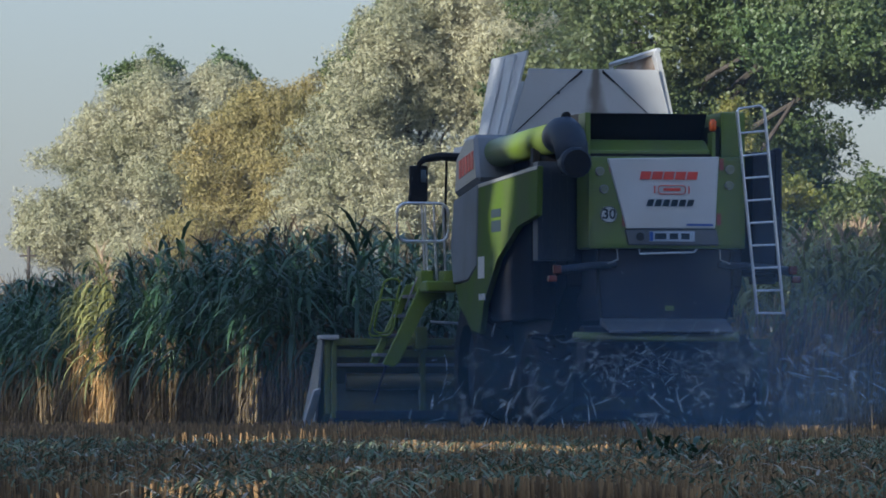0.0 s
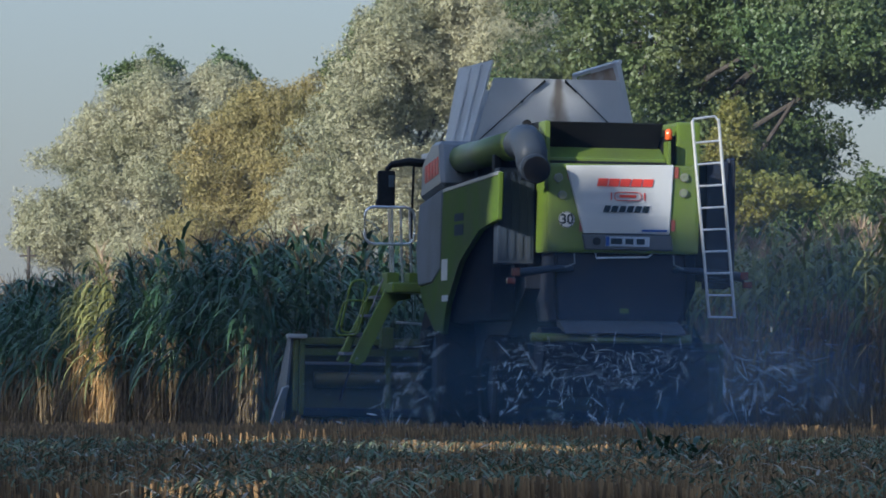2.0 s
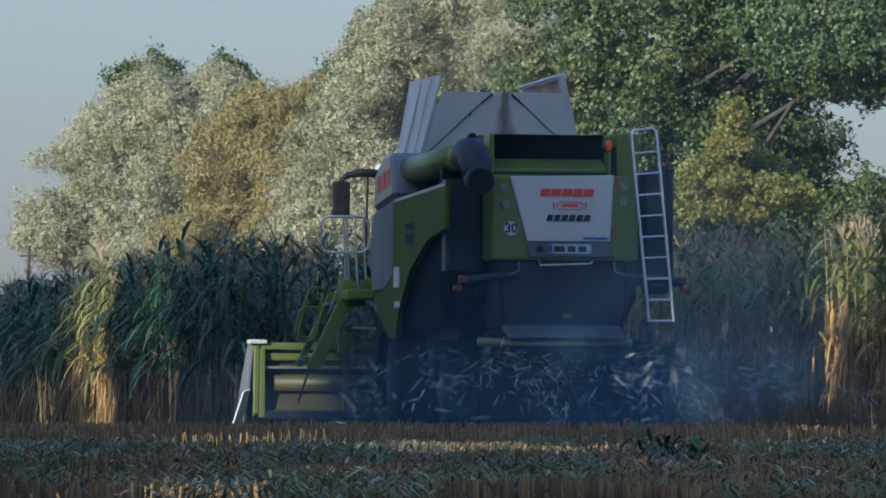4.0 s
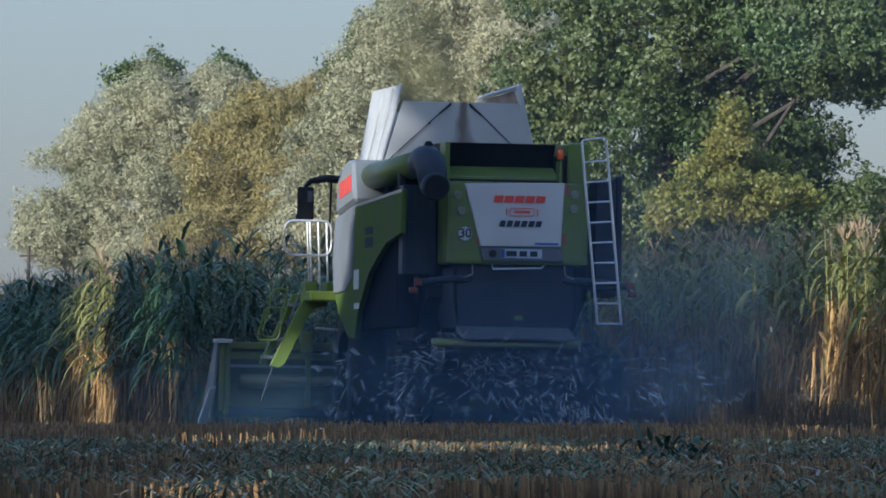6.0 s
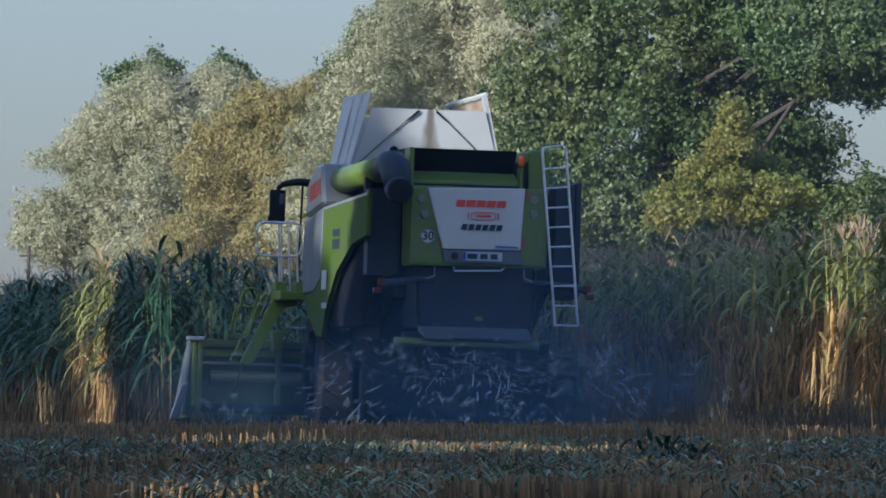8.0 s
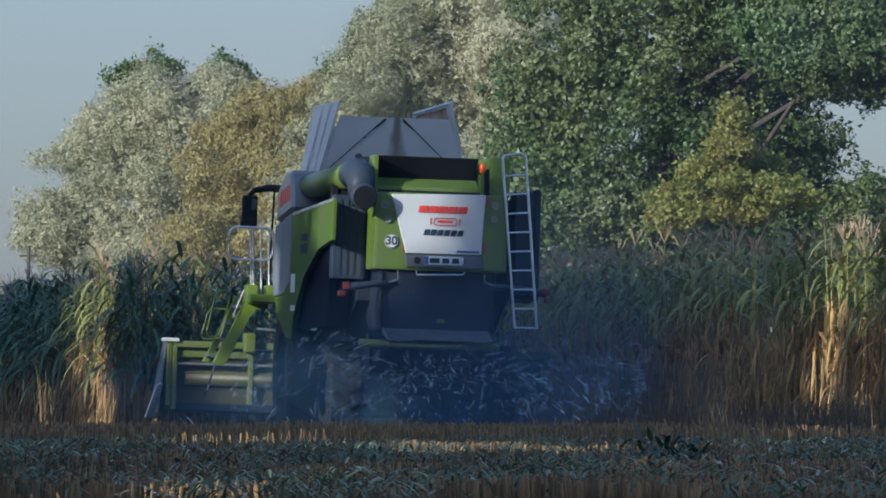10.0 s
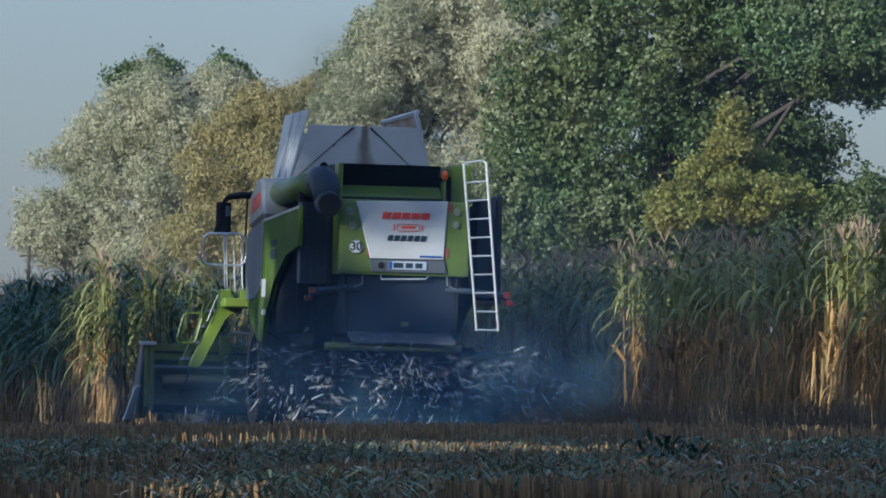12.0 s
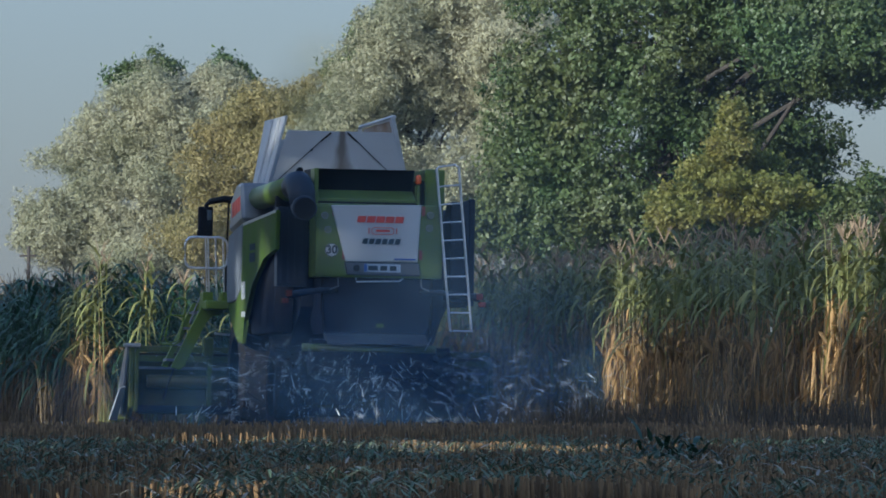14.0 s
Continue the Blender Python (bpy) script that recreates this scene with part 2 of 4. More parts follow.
def slab(corners, thick):
    """A sheet through four corners, given thickness against its normal."""
    c = [Vector(p) for p in corners]
    nrm = (c[1] - c[0]).cross(c[3] - c[0]).normalized() * thick
    bm = bmesh.new()
    a = [bm.verts.new(p) for p in c]
    b = [bm.verts.new(p - nrm) for p in c]
    bm.faces.new(a)
    bm.faces.new(b[::-1])
    for i in range(4):
        bm.faces.new((a[i], b[i], b[(i + 1) % 4], a[(i + 1) % 4]))
    return bm


def tube(points, radius, sides=8, closed=False, bm=None, radii=None):
    bm = bm or bmesh.new()
    pts = [Vector(p) for p in points]
    rings = []
    n = len(pts)
    for i, p in enumerate(pts):
        a = pts[(i - 1) % n] if (closed or i) else p
        b = pts[(i + 1) % n] if (closed or i < n - 1) else p
        d = (b - a).normalized()
        q = d.to_track_quat("Z", "Y")
        r = radii[i] if radii else radius
        rings.append([bm.verts.new(p + q @ Vector((r * math.cos(k * math.tau / sides), r * math.sin(k * math.tau / sides), 0))) for k in range(sides)])
    for i in range(n if closed else n - 1):
        u, v = rings[i], rings[(i + 1) % n]
        for k in range(sides):
            bm.faces.new((u[k], u[(k + 1) % sides], v[(k + 1) % sides], v[k]))
    if not closed:
        bm.faces.new(rings[0])
        bm.faces.new(rings[-1][::-1])
    return bm


def round_loop(x0, x1, z0, z1, y, r=0.08, lean=0.0):
    """Points of a rounded rectangle standing across the machine."""
    out = []
    for cx, cz, a0 in ((x1 - r, z1 - r, 0), (x0 + r, z1 - r, 90), (x0 + r, z0 + r, 180), (x1 - r, z0 + r, 270)):
        for k in range(4):
            a = radians(a0 + k * 30)
            z = cz + r * math.sin(a)
            out.append((cx + r * math.cos(a) + lean * (z - z0), y, z))
    return out


def disc(x, y, z, r, depth, axis="y", sides=20):
    d = Vector((0, depth, 0)) if axis == "y" else Vector((depth, 0, 0))
    c = Vector((x, y, z))
    return tube([c, c + d], r, sides)


def raw(name, verts, faces, mats, index=None, smooth=False):
    """A mesh object from arrays, for what is made of very many pieces."""
    me = bpy.data.meshes.new(name)
    verts = np.asarray(verts, dtype=np.float32)
    faces = np.asarray(faces, dtype=np.int32)
    k = faces.shape[1]
    me.vertices.add(len(verts))
    me.vertices.foreach_set("co", verts.ravel())
    me.loops.add(faces.size)
    me.loops.foreach_set("vertex_index", faces.ravel())
    me.polygons.add(len(faces))
    me.polygons.foreach_set("loop_start", np.arange(0, faces.size, k, dtype=np.int32))
    for m in mats:
        me.materials.append(m)
    if index is not None:
        me.polygons.foreach_set("material_index", np.asarray(index, dtype=np.int32))
    if smooth:
        me.polygons.foreach_set("use_smooth", np.ones(len(faces), dtype=bool))
    me.update(calc_edges=True)
    return me


# ---- the way of the harvester ----
HEADING = radians(12.3)
START = Vector((2.67, 66.67, 0))
FORTH = Vector((-math.sin(HEADING), math.cos(HEADING), 0))
RIGHT = Vector((math.cos(HEADING), math.sin(HEADING), 0))
# seconds, metres gone, yaw, lift, roll
DRIVE = [(0, 0.0, 10.6, 0.0, 0.0), (1, 1.10, 10.6, 0.02, 0.5), (2, 2.28, 10.6, 0.0, 0.8), (3, 3.72, 10.6, -0.01, 0.4), (4.25, 5.55, 10.6, -0.02, 0.2),
         (5.5, 7.29, 10.6, -0.02, 0.2), (6, 7.98, 10.6, -0.01, 0.8), (7, 9.25, 10.6, 0.0, 1.2), (8, 10.49, 10.5, 0.015, 1.6), (9.25, 12.05, 10.4, 0.015, 1.7),
         (10.5, 13.56, 10.2, 0.01, 1.7), (11.5, 14.79, 10.0, 0.0, 1.4), (12.5, 15.86, 9.8, 0.0, 1.2), (13.25, 16.60, 9.7, 0.0, 1.0), (14, 17.09, 9.6, 0.0, 1.0)]


def gone(t):
    return float(np.interp(t, [r[0] for r in DRIVE], [r[1] for r in DRIVE]))


def drive_pose(t):
    cols = list(zip(*DRIVE))
    d, yaw, lift, roll = (float(np.interp(t, cols[0], c)) for c in cols[1:])
    p = START + FORTH * d
    return pose(p.x, p.y, lift, 0, roll, yaw)


def field(side, ahead, z=0.0):
    """A place in the field: metres right of the driven line and ahead of its start."""
    return START + RIGHT * side + FORTH * ahead + Vector((0, 0, z))


# ---- ground ----
def ground():
    xs = np.concatenate([np.array([-3000, -600, -150]), np.linspace(-40, 40, 54), np.array([150, 600, 3000])])
    ys = np.concatenate([np.array([-3000, -500, -100]), np.linspace(0, 130, 88), np.array([200, 400, 900, 3000])])
    verts = [(x, y, 0.03 * noise.noise((x * 0.5, y * 0.5, 0)) if abs(x) < 39 and 0 < y < 129 else 0.0) for y in ys for x in xs]
    n = len(xs)
    faces = [(j * n + i, j * n + i + 1, (j + 1) * n + i + 1, (j + 1) * n + i) for j in range(len(ys) - 1) for i in range(n - 1)]
    ob = new("ground", raw("ground", verts, faces, [M_SOIL], smooth=True))
    tagged(ob, "brown field soil under maize and stubble", "ground", kind="structure")


ground()


# ---- ribbons: leaves, straw and stalks as arrays ----
def ribbon(base, way, up, length, width, bend, seg=4, taper=True):
    """A bent strip that starts at base along way and droops; returns vertices and quads."""
    way = np.array(way, float)
    side = np.cross(way, up)
    side /= np.linalg.norm(side) + 1e-9
    pts = []
    p = np.array(base, float)
    d = way / np.linalg.norm(way)
    for i in range(seg + 1):
        s = i / seg
        w = width * (min(1.0, 0.45 + 2.2 * s) * (1 - s ** 2.2) + 0.03 if taper else 1.0) / 2
        pts += [p - side * w, p + side * w]
        d = d + np.array((0, 0, -bend / seg))
        d /= np.linalg.norm(d)
        p = p + d * length / seg
    quads = [(2 * i, 2 * i + 1, 2 * i + 3, 2 * i + 2) for i in range(seg)]
    return np.array(pts), np.array(quads)


class Heap:
    """Gathers many pieces into one mesh."""

    def __init__(self):
        self.v, self.f, self.m, self.n = [], [], [], 0

    def add(self, v, f, m=0):
        self.v.append(v)
        self.f.append(np.asarray(f) + self.n)
        self.m.append(np.full(len(f), m) if np.isscalar(m) else m)
        self.n += len(v)

    def mesh(self, name, mats, smooth=False):
        return raw(name, np.concatenate(self.v), np.concatenate(self.f), mats, np.concatenate(self.m), smooth)


def post(p0, p1, r0, r1, sides=4):
    p0, p1 = np.array(p0, float), np.array(p1, float)
    d = (p1 - p0) / np.linalg.norm(p1 - p0)
    a = np.cross(d, (0.3, 1, 0.2))
    a /= np.linalg.norm(a)
    b = np.cross(d, a)
    v = [p + r * (a * math.cos(k * math.tau / sides) + b * math.sin(k * math.tau / sides)) for p, r in ((p0, r0), (p1, r1)) for k in range(sides)]
    f = [(k, (k + 1) % sides, sides + (k + 1) % sides, sides + k) for k in range(sides)]
    if sides == 4:
        f.append((4, 5, 6, 7))
    return np.array(v), np.array(f)


# ---- maize ----
def maize_arrays(rng, dry, tassel=7):
    """One maize plant about 2.9 m tall; dry sets how much of it has turned brown."""
    h = Heap()
    top = rng.uniform(2.25, 2.6)
    lean = rng.uniform(-0.08, 0.08, 2)
    spot = lambda z: np.array((lean[0] * (z / top) ** 2, lean[1] * (z / top) ** 2, z))
    for a, b, r0, r1, m in ((0, 0.9, 0.013, 0.012, 0), (0.9, 1.7, 0.012, 0.010, 0 if dry > 0.3 else 1), (1.7, top, 0.011, 0.005, 1)):
        h.add(*post(spot(a), spot(b), r0, r1), m)
    turn = rng.uniform(0, math.tau)
    shift = rng.uniform(-0.45, 0.45)
    n = 20
    for i in range(n):
        z = 0.25 + (top - 0.3) * i / (n - 1) + rng.uniform(-0.05, 0.05)
        turn += math.pi + rng.uniform(-0.6, 0.6)
        if z < 0.6 and rng.random() < 0.1:
            continue
        # brown by height is drying; the green block's dark brown also paints shade
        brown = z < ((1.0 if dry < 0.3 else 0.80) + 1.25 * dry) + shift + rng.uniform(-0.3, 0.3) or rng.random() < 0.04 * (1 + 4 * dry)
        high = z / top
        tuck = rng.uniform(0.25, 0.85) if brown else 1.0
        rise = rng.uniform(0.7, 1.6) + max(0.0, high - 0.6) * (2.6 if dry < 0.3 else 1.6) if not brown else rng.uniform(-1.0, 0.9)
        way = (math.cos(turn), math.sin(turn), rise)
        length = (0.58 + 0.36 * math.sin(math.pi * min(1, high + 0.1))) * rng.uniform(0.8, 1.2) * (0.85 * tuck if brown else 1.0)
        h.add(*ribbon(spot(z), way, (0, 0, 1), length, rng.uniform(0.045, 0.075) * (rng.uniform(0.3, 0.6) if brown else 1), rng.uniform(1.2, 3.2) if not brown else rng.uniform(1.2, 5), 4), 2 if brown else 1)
        if brown:
            a = turn + rng.uniform(-1.2, 1.2)
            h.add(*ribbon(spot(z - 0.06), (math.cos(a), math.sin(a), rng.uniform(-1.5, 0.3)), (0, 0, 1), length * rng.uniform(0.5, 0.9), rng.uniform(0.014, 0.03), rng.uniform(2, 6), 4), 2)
    for k in range(tassel):
        a = rng.uniform(0, math.tau)
        h.add(*ribbon(spot(top - 0.05), (0.45 * math.cos(a), 0.45 * math.sin(a), 1), (1, 0.2, 0), rng.uniform(0.18, 0.34) * (0.85 if dry > 0.3 else 0.95), 0.009, 0.1, 2, taper=False), 3)
    if rng.random() < 0.8:
        a = rng.uniform(0, math.tau)
        p = spot(rng.uniform(0.95, 1.2))
        q = p + np.array((0.12 * math.cos(a), 0.12 * math.sin(a), 0.16))
        h.add(*post(p, q, 0.022, 0.035, 5), 2)
        h.add(*post(q, q + (q - p) * 0.6 + np.array((0, 0, -0.05)), 0.035, 0.008, 5), 2)
    f5 = [x for x in h.f]
    return np.concatenate(h.v), np.concatenate(f5), np.concatenate(h.m)


MAIZE_MATS = [M_STALK, M_MAIZE, M_DRY_SHADED, M_TASSEL]
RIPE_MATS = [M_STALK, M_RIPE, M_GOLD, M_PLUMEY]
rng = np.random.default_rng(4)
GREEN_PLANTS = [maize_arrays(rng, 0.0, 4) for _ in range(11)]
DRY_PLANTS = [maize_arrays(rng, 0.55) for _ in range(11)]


def turned(v, at, angle, size, tilt=0.0):
    c, s = math.cos(angle), math.sin(angle)
    ct, st = math.cos(tilt), math.sin(tilt)
    x, y, z = v[:, 0] * size, v[:, 1] * size, v[:, 2] * size
    x, z = x * ct + z * st, -x * st + z * ct
    return np.stack([x * c - y * s + at[0], x * s + y * c + at[1], z + at[2]], 1)


def growth(p):
    """The green block stands taller where it begins than at its far end."""
    return float(np.interp(p[1], (76, 92), (1.04, 0.95)))


def stand(name, spots, kinds, label, seed):
    """Many maize plants as one stretch of the crop."""
    rng = np.random.default_rng(seed)
    h = Heap()
    for p in spots:
        v, f, m = kinds[rng.integers(len(kinds))]
        grown = growth(p) if kinds[0] is not DRY_PLANTS[0] else 1.0
        h.add(turned(v, p, rng.uniform(0, math.tau), rng.uniform(0.93, 1.1) * CROP * grown, rng.normal(0, 0.035)), f, m)
    ob = new(name, h.mesh(name, RIPE_MATS if kinds[0] is DRY_PLANTS[0] else MAIZE_MATS))
    return tagged(ob, label, "maize crop", kind="stuff")


CROP = 1.04
CUT_LEFT, CUT_RIGHT, CUT_FROM, CUT_TO = -2.75, 3.45, 9.4, 27.4
EDGE = []


def crop():
    rng = np.random.default_rng(11)
    # right of the swath: the cut face, then rows behind it
    spots = []
    for k in range(8):
        side = CUT_RIGHT + 0.15 + 0.75 * k
        step = 0.17 if k < 2 else 0.32 if k < 5 else 0.55
        u = -3.0 - k * 0.0
        while u < 62:
            q = field(side + rng.normal(0, 0.06), u + rng.uniform(-0.06, 0.06))
            if k == 0 and u < 30:
                EDGE.append((q, rng.uniform(0, math.tau), True))
            else:
                spots.append(q)
            u += step * (1 if u < 34 else 1.7)
    stand("maize_crop_dry", spots, DRY_PLANTS, "tall ripening maize with brown lower leaves and tassels", 1)
    # ahead of the last cut: the rest of the block, with its open side
    spots = []
    for k in range(7):
        side = CUT_LEFT + 0.12 + 0.75 * k
        step = 0.17 if k < 3 else 0.32
        u = CUT_TO
        while u < 74:
            q = field(side + rng.normal(0, 0.07), u + rng.uniform(-0.06, 0.06))
            # ripe yellow colours here also carry the sun patch on this edge
            if k == 0 and u < 42:
                EDGE.append((q, rng.uniform(0, math.tau), u < 29.5))
            else:
                spots.append(q)
            u += step * (1 if u < 50 else 1.6)
    stand("maize_crop_green", spots, GREEN_PLANTS, "dense dark green standing maize with brown stalks below", 2)


crop()


def edge_plants():
    """The plants of the outer rows, one by one."""
    made = {}
    rng = np.random.default_rng(21)
    for place, angle, dry in EDGE:
        k = int(rng.integers(11))
        key = (dry, k)
        size = rng.uniform(0.92, 1.1) * CROP * (growth(place) if place.x < 0 else 1.0)
        m = Matrix.Translation(place) @ Matrix.Rotation(angle, 4, "Z") @ Matrix.Rotation(rng.normal(0, 0.05), 4, "X") @ Matrix.Scale(size, 4)
        if key not in made:
            v, f, i = (DRY_PLANTS if dry else GREEN_PLANTS)[k]
            made[key] = raw("maize_plant", v, f, RIPE_MATS if dry else MAIZE_MATS, i)
        ob = new("maize_plant", made[key])
        ob.matrix_world = m
        tagged(ob, "ripening maize plant with dry brown lower leaves" if dry else "green maize plant with drooping leaves and brown stalk", "maize plant", "maize along the crop edge")


edge_plants()

SLICES = []


def cut_slices():
    """The strip that the header takes in: each slice is drawn down into the header as it comes."""
    rng = np.random.default_rng(31)
    u = CUT_FROM
    n = 0
    while u < CUT_TO:
        spots = []
        for k in range(9):
            side = CUT_LEFT + 0.12 + 0.75 * k
            for j in range(4 if k < 2 else 2):
                spots.append(field(side + rng.normal(0, 0.06), u + 0.6 * (j + 0.5) / (4 if k < 2 else 2) + rng.uniform(-0.05, 0.05)))
        # last slices take ripe colours too, painting the same patch of sun
        ob = stand("maize_slice", spots, GREEN_PLANTS if u < 25.0 else DRY_PLANTS[:4] + GREEN_PLANTS[:4], "green maize plants being drawn into the header", 100 + n)
        SLICES.append((ob, u))
        u += 0.6
        n += 1


cut_slices()


# ---- stubble and litter ----
STUB_ROWS = (29.5, 32.6, 36.2, 40.6, 46.2, 53.5)


def stubble():
    rng = np.random.default_rng(41)
    h = Heap()
    # dense cut rows, a field's width apart from one another, with mats of chopped leaves between them
    y = 28.0
    while y < 76:
        half = 0.0784 * y + 1.5
        near = min(abs(y - c) for c in STUB_ROWS)
        row = near < 0.75
        far = y > 58
        cut = rng.uniform(0.125, 0.155) if not far else rng.uniform(0.19, 0.265)
        x = -half
        while x < half:
            px, py = x, y - 0.35 * x * (not far) + rng.normal(0, 0.05 if row else 0.12) + 0.5 * noise.noise((x * 0.35, y * 0.05, 3))
            gap = noise.noise((x * 0.9, y * 0.6, 8.0))
            if gap > -0.32 or (far and gap > -0.45):
                z = cut * rng.uniform(0.85, 1.1) * (1 + 0.25 * noise.noise((x * 1.2, y, 1.0)))
                if not (row or far):
                    z *= rng.uniform(0.3, 0.75)
                q = (px + rng.normal(0, 0.012 if row else 0.03), py + rng.normal(0, 0.015), z)
                h.add(*post((px, py, -0.02), q, rng.uniform(0.006, 0.013), rng.uniform(0.006, 0.012)))
                if rng.random() < 0.18:
                    a = rng.uniform(0, math.tau)
                    h.add(*ribbon((px, py, z * rng.uniform(0.4, 0.95)), (math.cos(a), math.sin(a), rng.uniform(-0.3, 1.2)), (0, 0, 1), rng.uniform(0.05, 0.14), rng.uniform(0.007, 0.02), rng.uniform(1, 3), 2))
            x += rng.uniform(0.014, 0.044) if row else rng.uniform(0.02, 0.07) if far else rng.uniform(0.05, 0.15)
        y += rng.uniform(0.22, 0.32) if row else rng.uniform(0.6, 0.8) if y < 58 else rng.uniform(0.7, 1.1)
    tagged(new("stubble", h.mesh("stubble", [M_STUB])), "cut brown maize stubble standing in rows", "stubble", kind="stuff")
    h = Heap()
    for k in range(44000):
        y = 28 + 40 * rng.random() ** 1.2
        x = rng.uniform(-1, 1) * (0.0784 * y + 1)
        a = rng.uniform(0, math.tau)
        near = min(abs(y + 0.35 * x - c) for c in STUB_ROWS)
        mat = noise.noise((x * 0.7, y * 0.5, 5.0))
        if mat < rng.uniform(-0.3, 0.2) or (near < 0.6 and rng.random() < 0.75):
            continue
        h.add(*ribbon((x, y, rng.uniform(0.08, 0.18) + 0.05 * max(0.0, mat)), (math.cos(a), math.sin(a), rng.uniform(-0.2, 0.3)), (0, 0, 1), rng.uniform(0.06, 0.26), rng.uniform(0.008, 0.024), rng.uniform(-0.2, 1.4), 3))
    pale = Heap()
    for _ in range(2600):
        y = 28 + 39 * rng.random() ** 1.2
        x = rng.uniform(-1, 1) * (0.0784 * y + 1)
        a = rng.uniform(0, math.tau)
        if noise.noise((x * 0.6, y * 0.5, 15.0)) < -0.05:
            continue
        pale.add(*ribbon((x, y, rng.uniform(0.08, 0.19)), (math.cos(a), math.sin(a), rng.uniform(-0.2, 0.5)), (0, 0, 1), rng.uniform(0.06, 0.2), rng.uniform(0.012, 0.034), rng.uniform(0, 1.5), 3))
    tagged(new("pale_litter", pale.mesh("pale_litter", [M_HUSK])), "scattered pale maize husks lying on stubble", "litter", kind="stuff")
    tagged(new("maize_litter", h.mesh("maize_litter", [M_LITTER])), "pale and green chopped maize leaves lying on stubble", "litter", kind="stuff")


stubble()


def rough_strip():
    """Tall leftover stalks and weeds at the foot of the standing crop."""
    rng = np.random.default_rng(43)
    h = Heap()
    for _ in range(5200):
        u = rng.uniform(-6, 22)
        p = field(CUT_RIGHT - rng.uniform(0.15, 1.9), u)
        z = rng.uniform(0.22, 0.56)
        a = rng.uniform(0, math.tau)
        if rng.random() < 0.35:
            h.add(*post((p.x, p.y, 0), (p.x + rng.normal(0, 0.08), p.y, z), 0.008, 0.005))
        else:
            h.add(*ribbon((p.x, p.y, z * 0.5), (0.7 * math.cos(a), 0.7 * math.sin(a), 1), (0, 0, 1), rng.uniform(0.12, 0.32), rng.uniform(0.007, 0.018), rng.uniform(1, 4), 3))
    tagged(new("leftover_stalks", h.mesh("leftover_stalks", [M_DRY_SHADED])), "broken dry stalks and weeds along the maize foot", "stubble", kind="stuff")


rough_strip()


def weed(x, y, seed):
    rng = np.random.default_rng(seed)
    t = thing("weed", "low dark green weed tuft growing in stubble", "weed", "weeds", Matrix.Translation((x, y, 0)))
    for k in range(26):
        a = rng.uniform(0, math.tau)
        v, f = ribbon((rng.normal(0, 0.04), rng.normal(0, 0.04), rng.uniform(0.05, 0.26)), (math.cos(a), math.sin(a), rng.uniform(1.0, 3.5)), (0, 0, 1), rng.uniform(0.14, 0.30), rng.uniform(0.025, 0.055), rng.uniform(1, 3), 4)
        leaf = new("leaf", raw("leaf", v, f, [M_MAIZE]))
        leaf.parent = t


for x, y, s in ((1.80, 44.5, 1), (1.95, 44, 2), (1.62, 45, 5)):
    weed(x, y, s)


# ---- trees ----
def leaf_cloud(lobes, count, size, slim, rng, shell=0.45, loose=0.24):
    """Leaves on the outer part of many small lobes: diamond blades folded along the rib."""
    lobes = np.array(lobes)
    weight = (lobes[:, 3] * lobes[:, 5])
    pick = rng.choice(len(lobes), count, p=weight / weight.sum())
    d = rng.normal(size=(count, 3))
    d /= np.linalg.norm(d, axis=1)[:, None]
    r = shell + (1.0 - shell) * rng.random(count) ** 0.6 + np.abs(rng.normal(0, loose, count))
    c = lobes[pick, :3] + d * lobes[pick, 3:6] * r[:, None]
    nrm = d + rng.normal(size=(count, 3)) * (0.75 if loose > 0.2 else 0.42)
    nrm /= np.linalg.norm(nrm, axis=1)[:, None]
    along = rng.normal(size=(count, 3)) + np.array((0, 0, -0.5))
    along -= nrm * (along * nrm).sum(1)[:, None]
    along /= np.linalg.norm(along, axis=1)[:, None]
    side = np.cross(nrm, along)
    L = size * rng.uniform(0.6, 1.3, count)[:, None]
    v = np.stack([c - along * L / 2, c + side * L * slim / 2 + nrm * L * 0.08, c + along * L / 2, c - side * L * slim / 2 + nrm * L * 0.08], 1).reshape(-1, 3)
    return v, np.arange(count * 4).reshape(-1, 4)


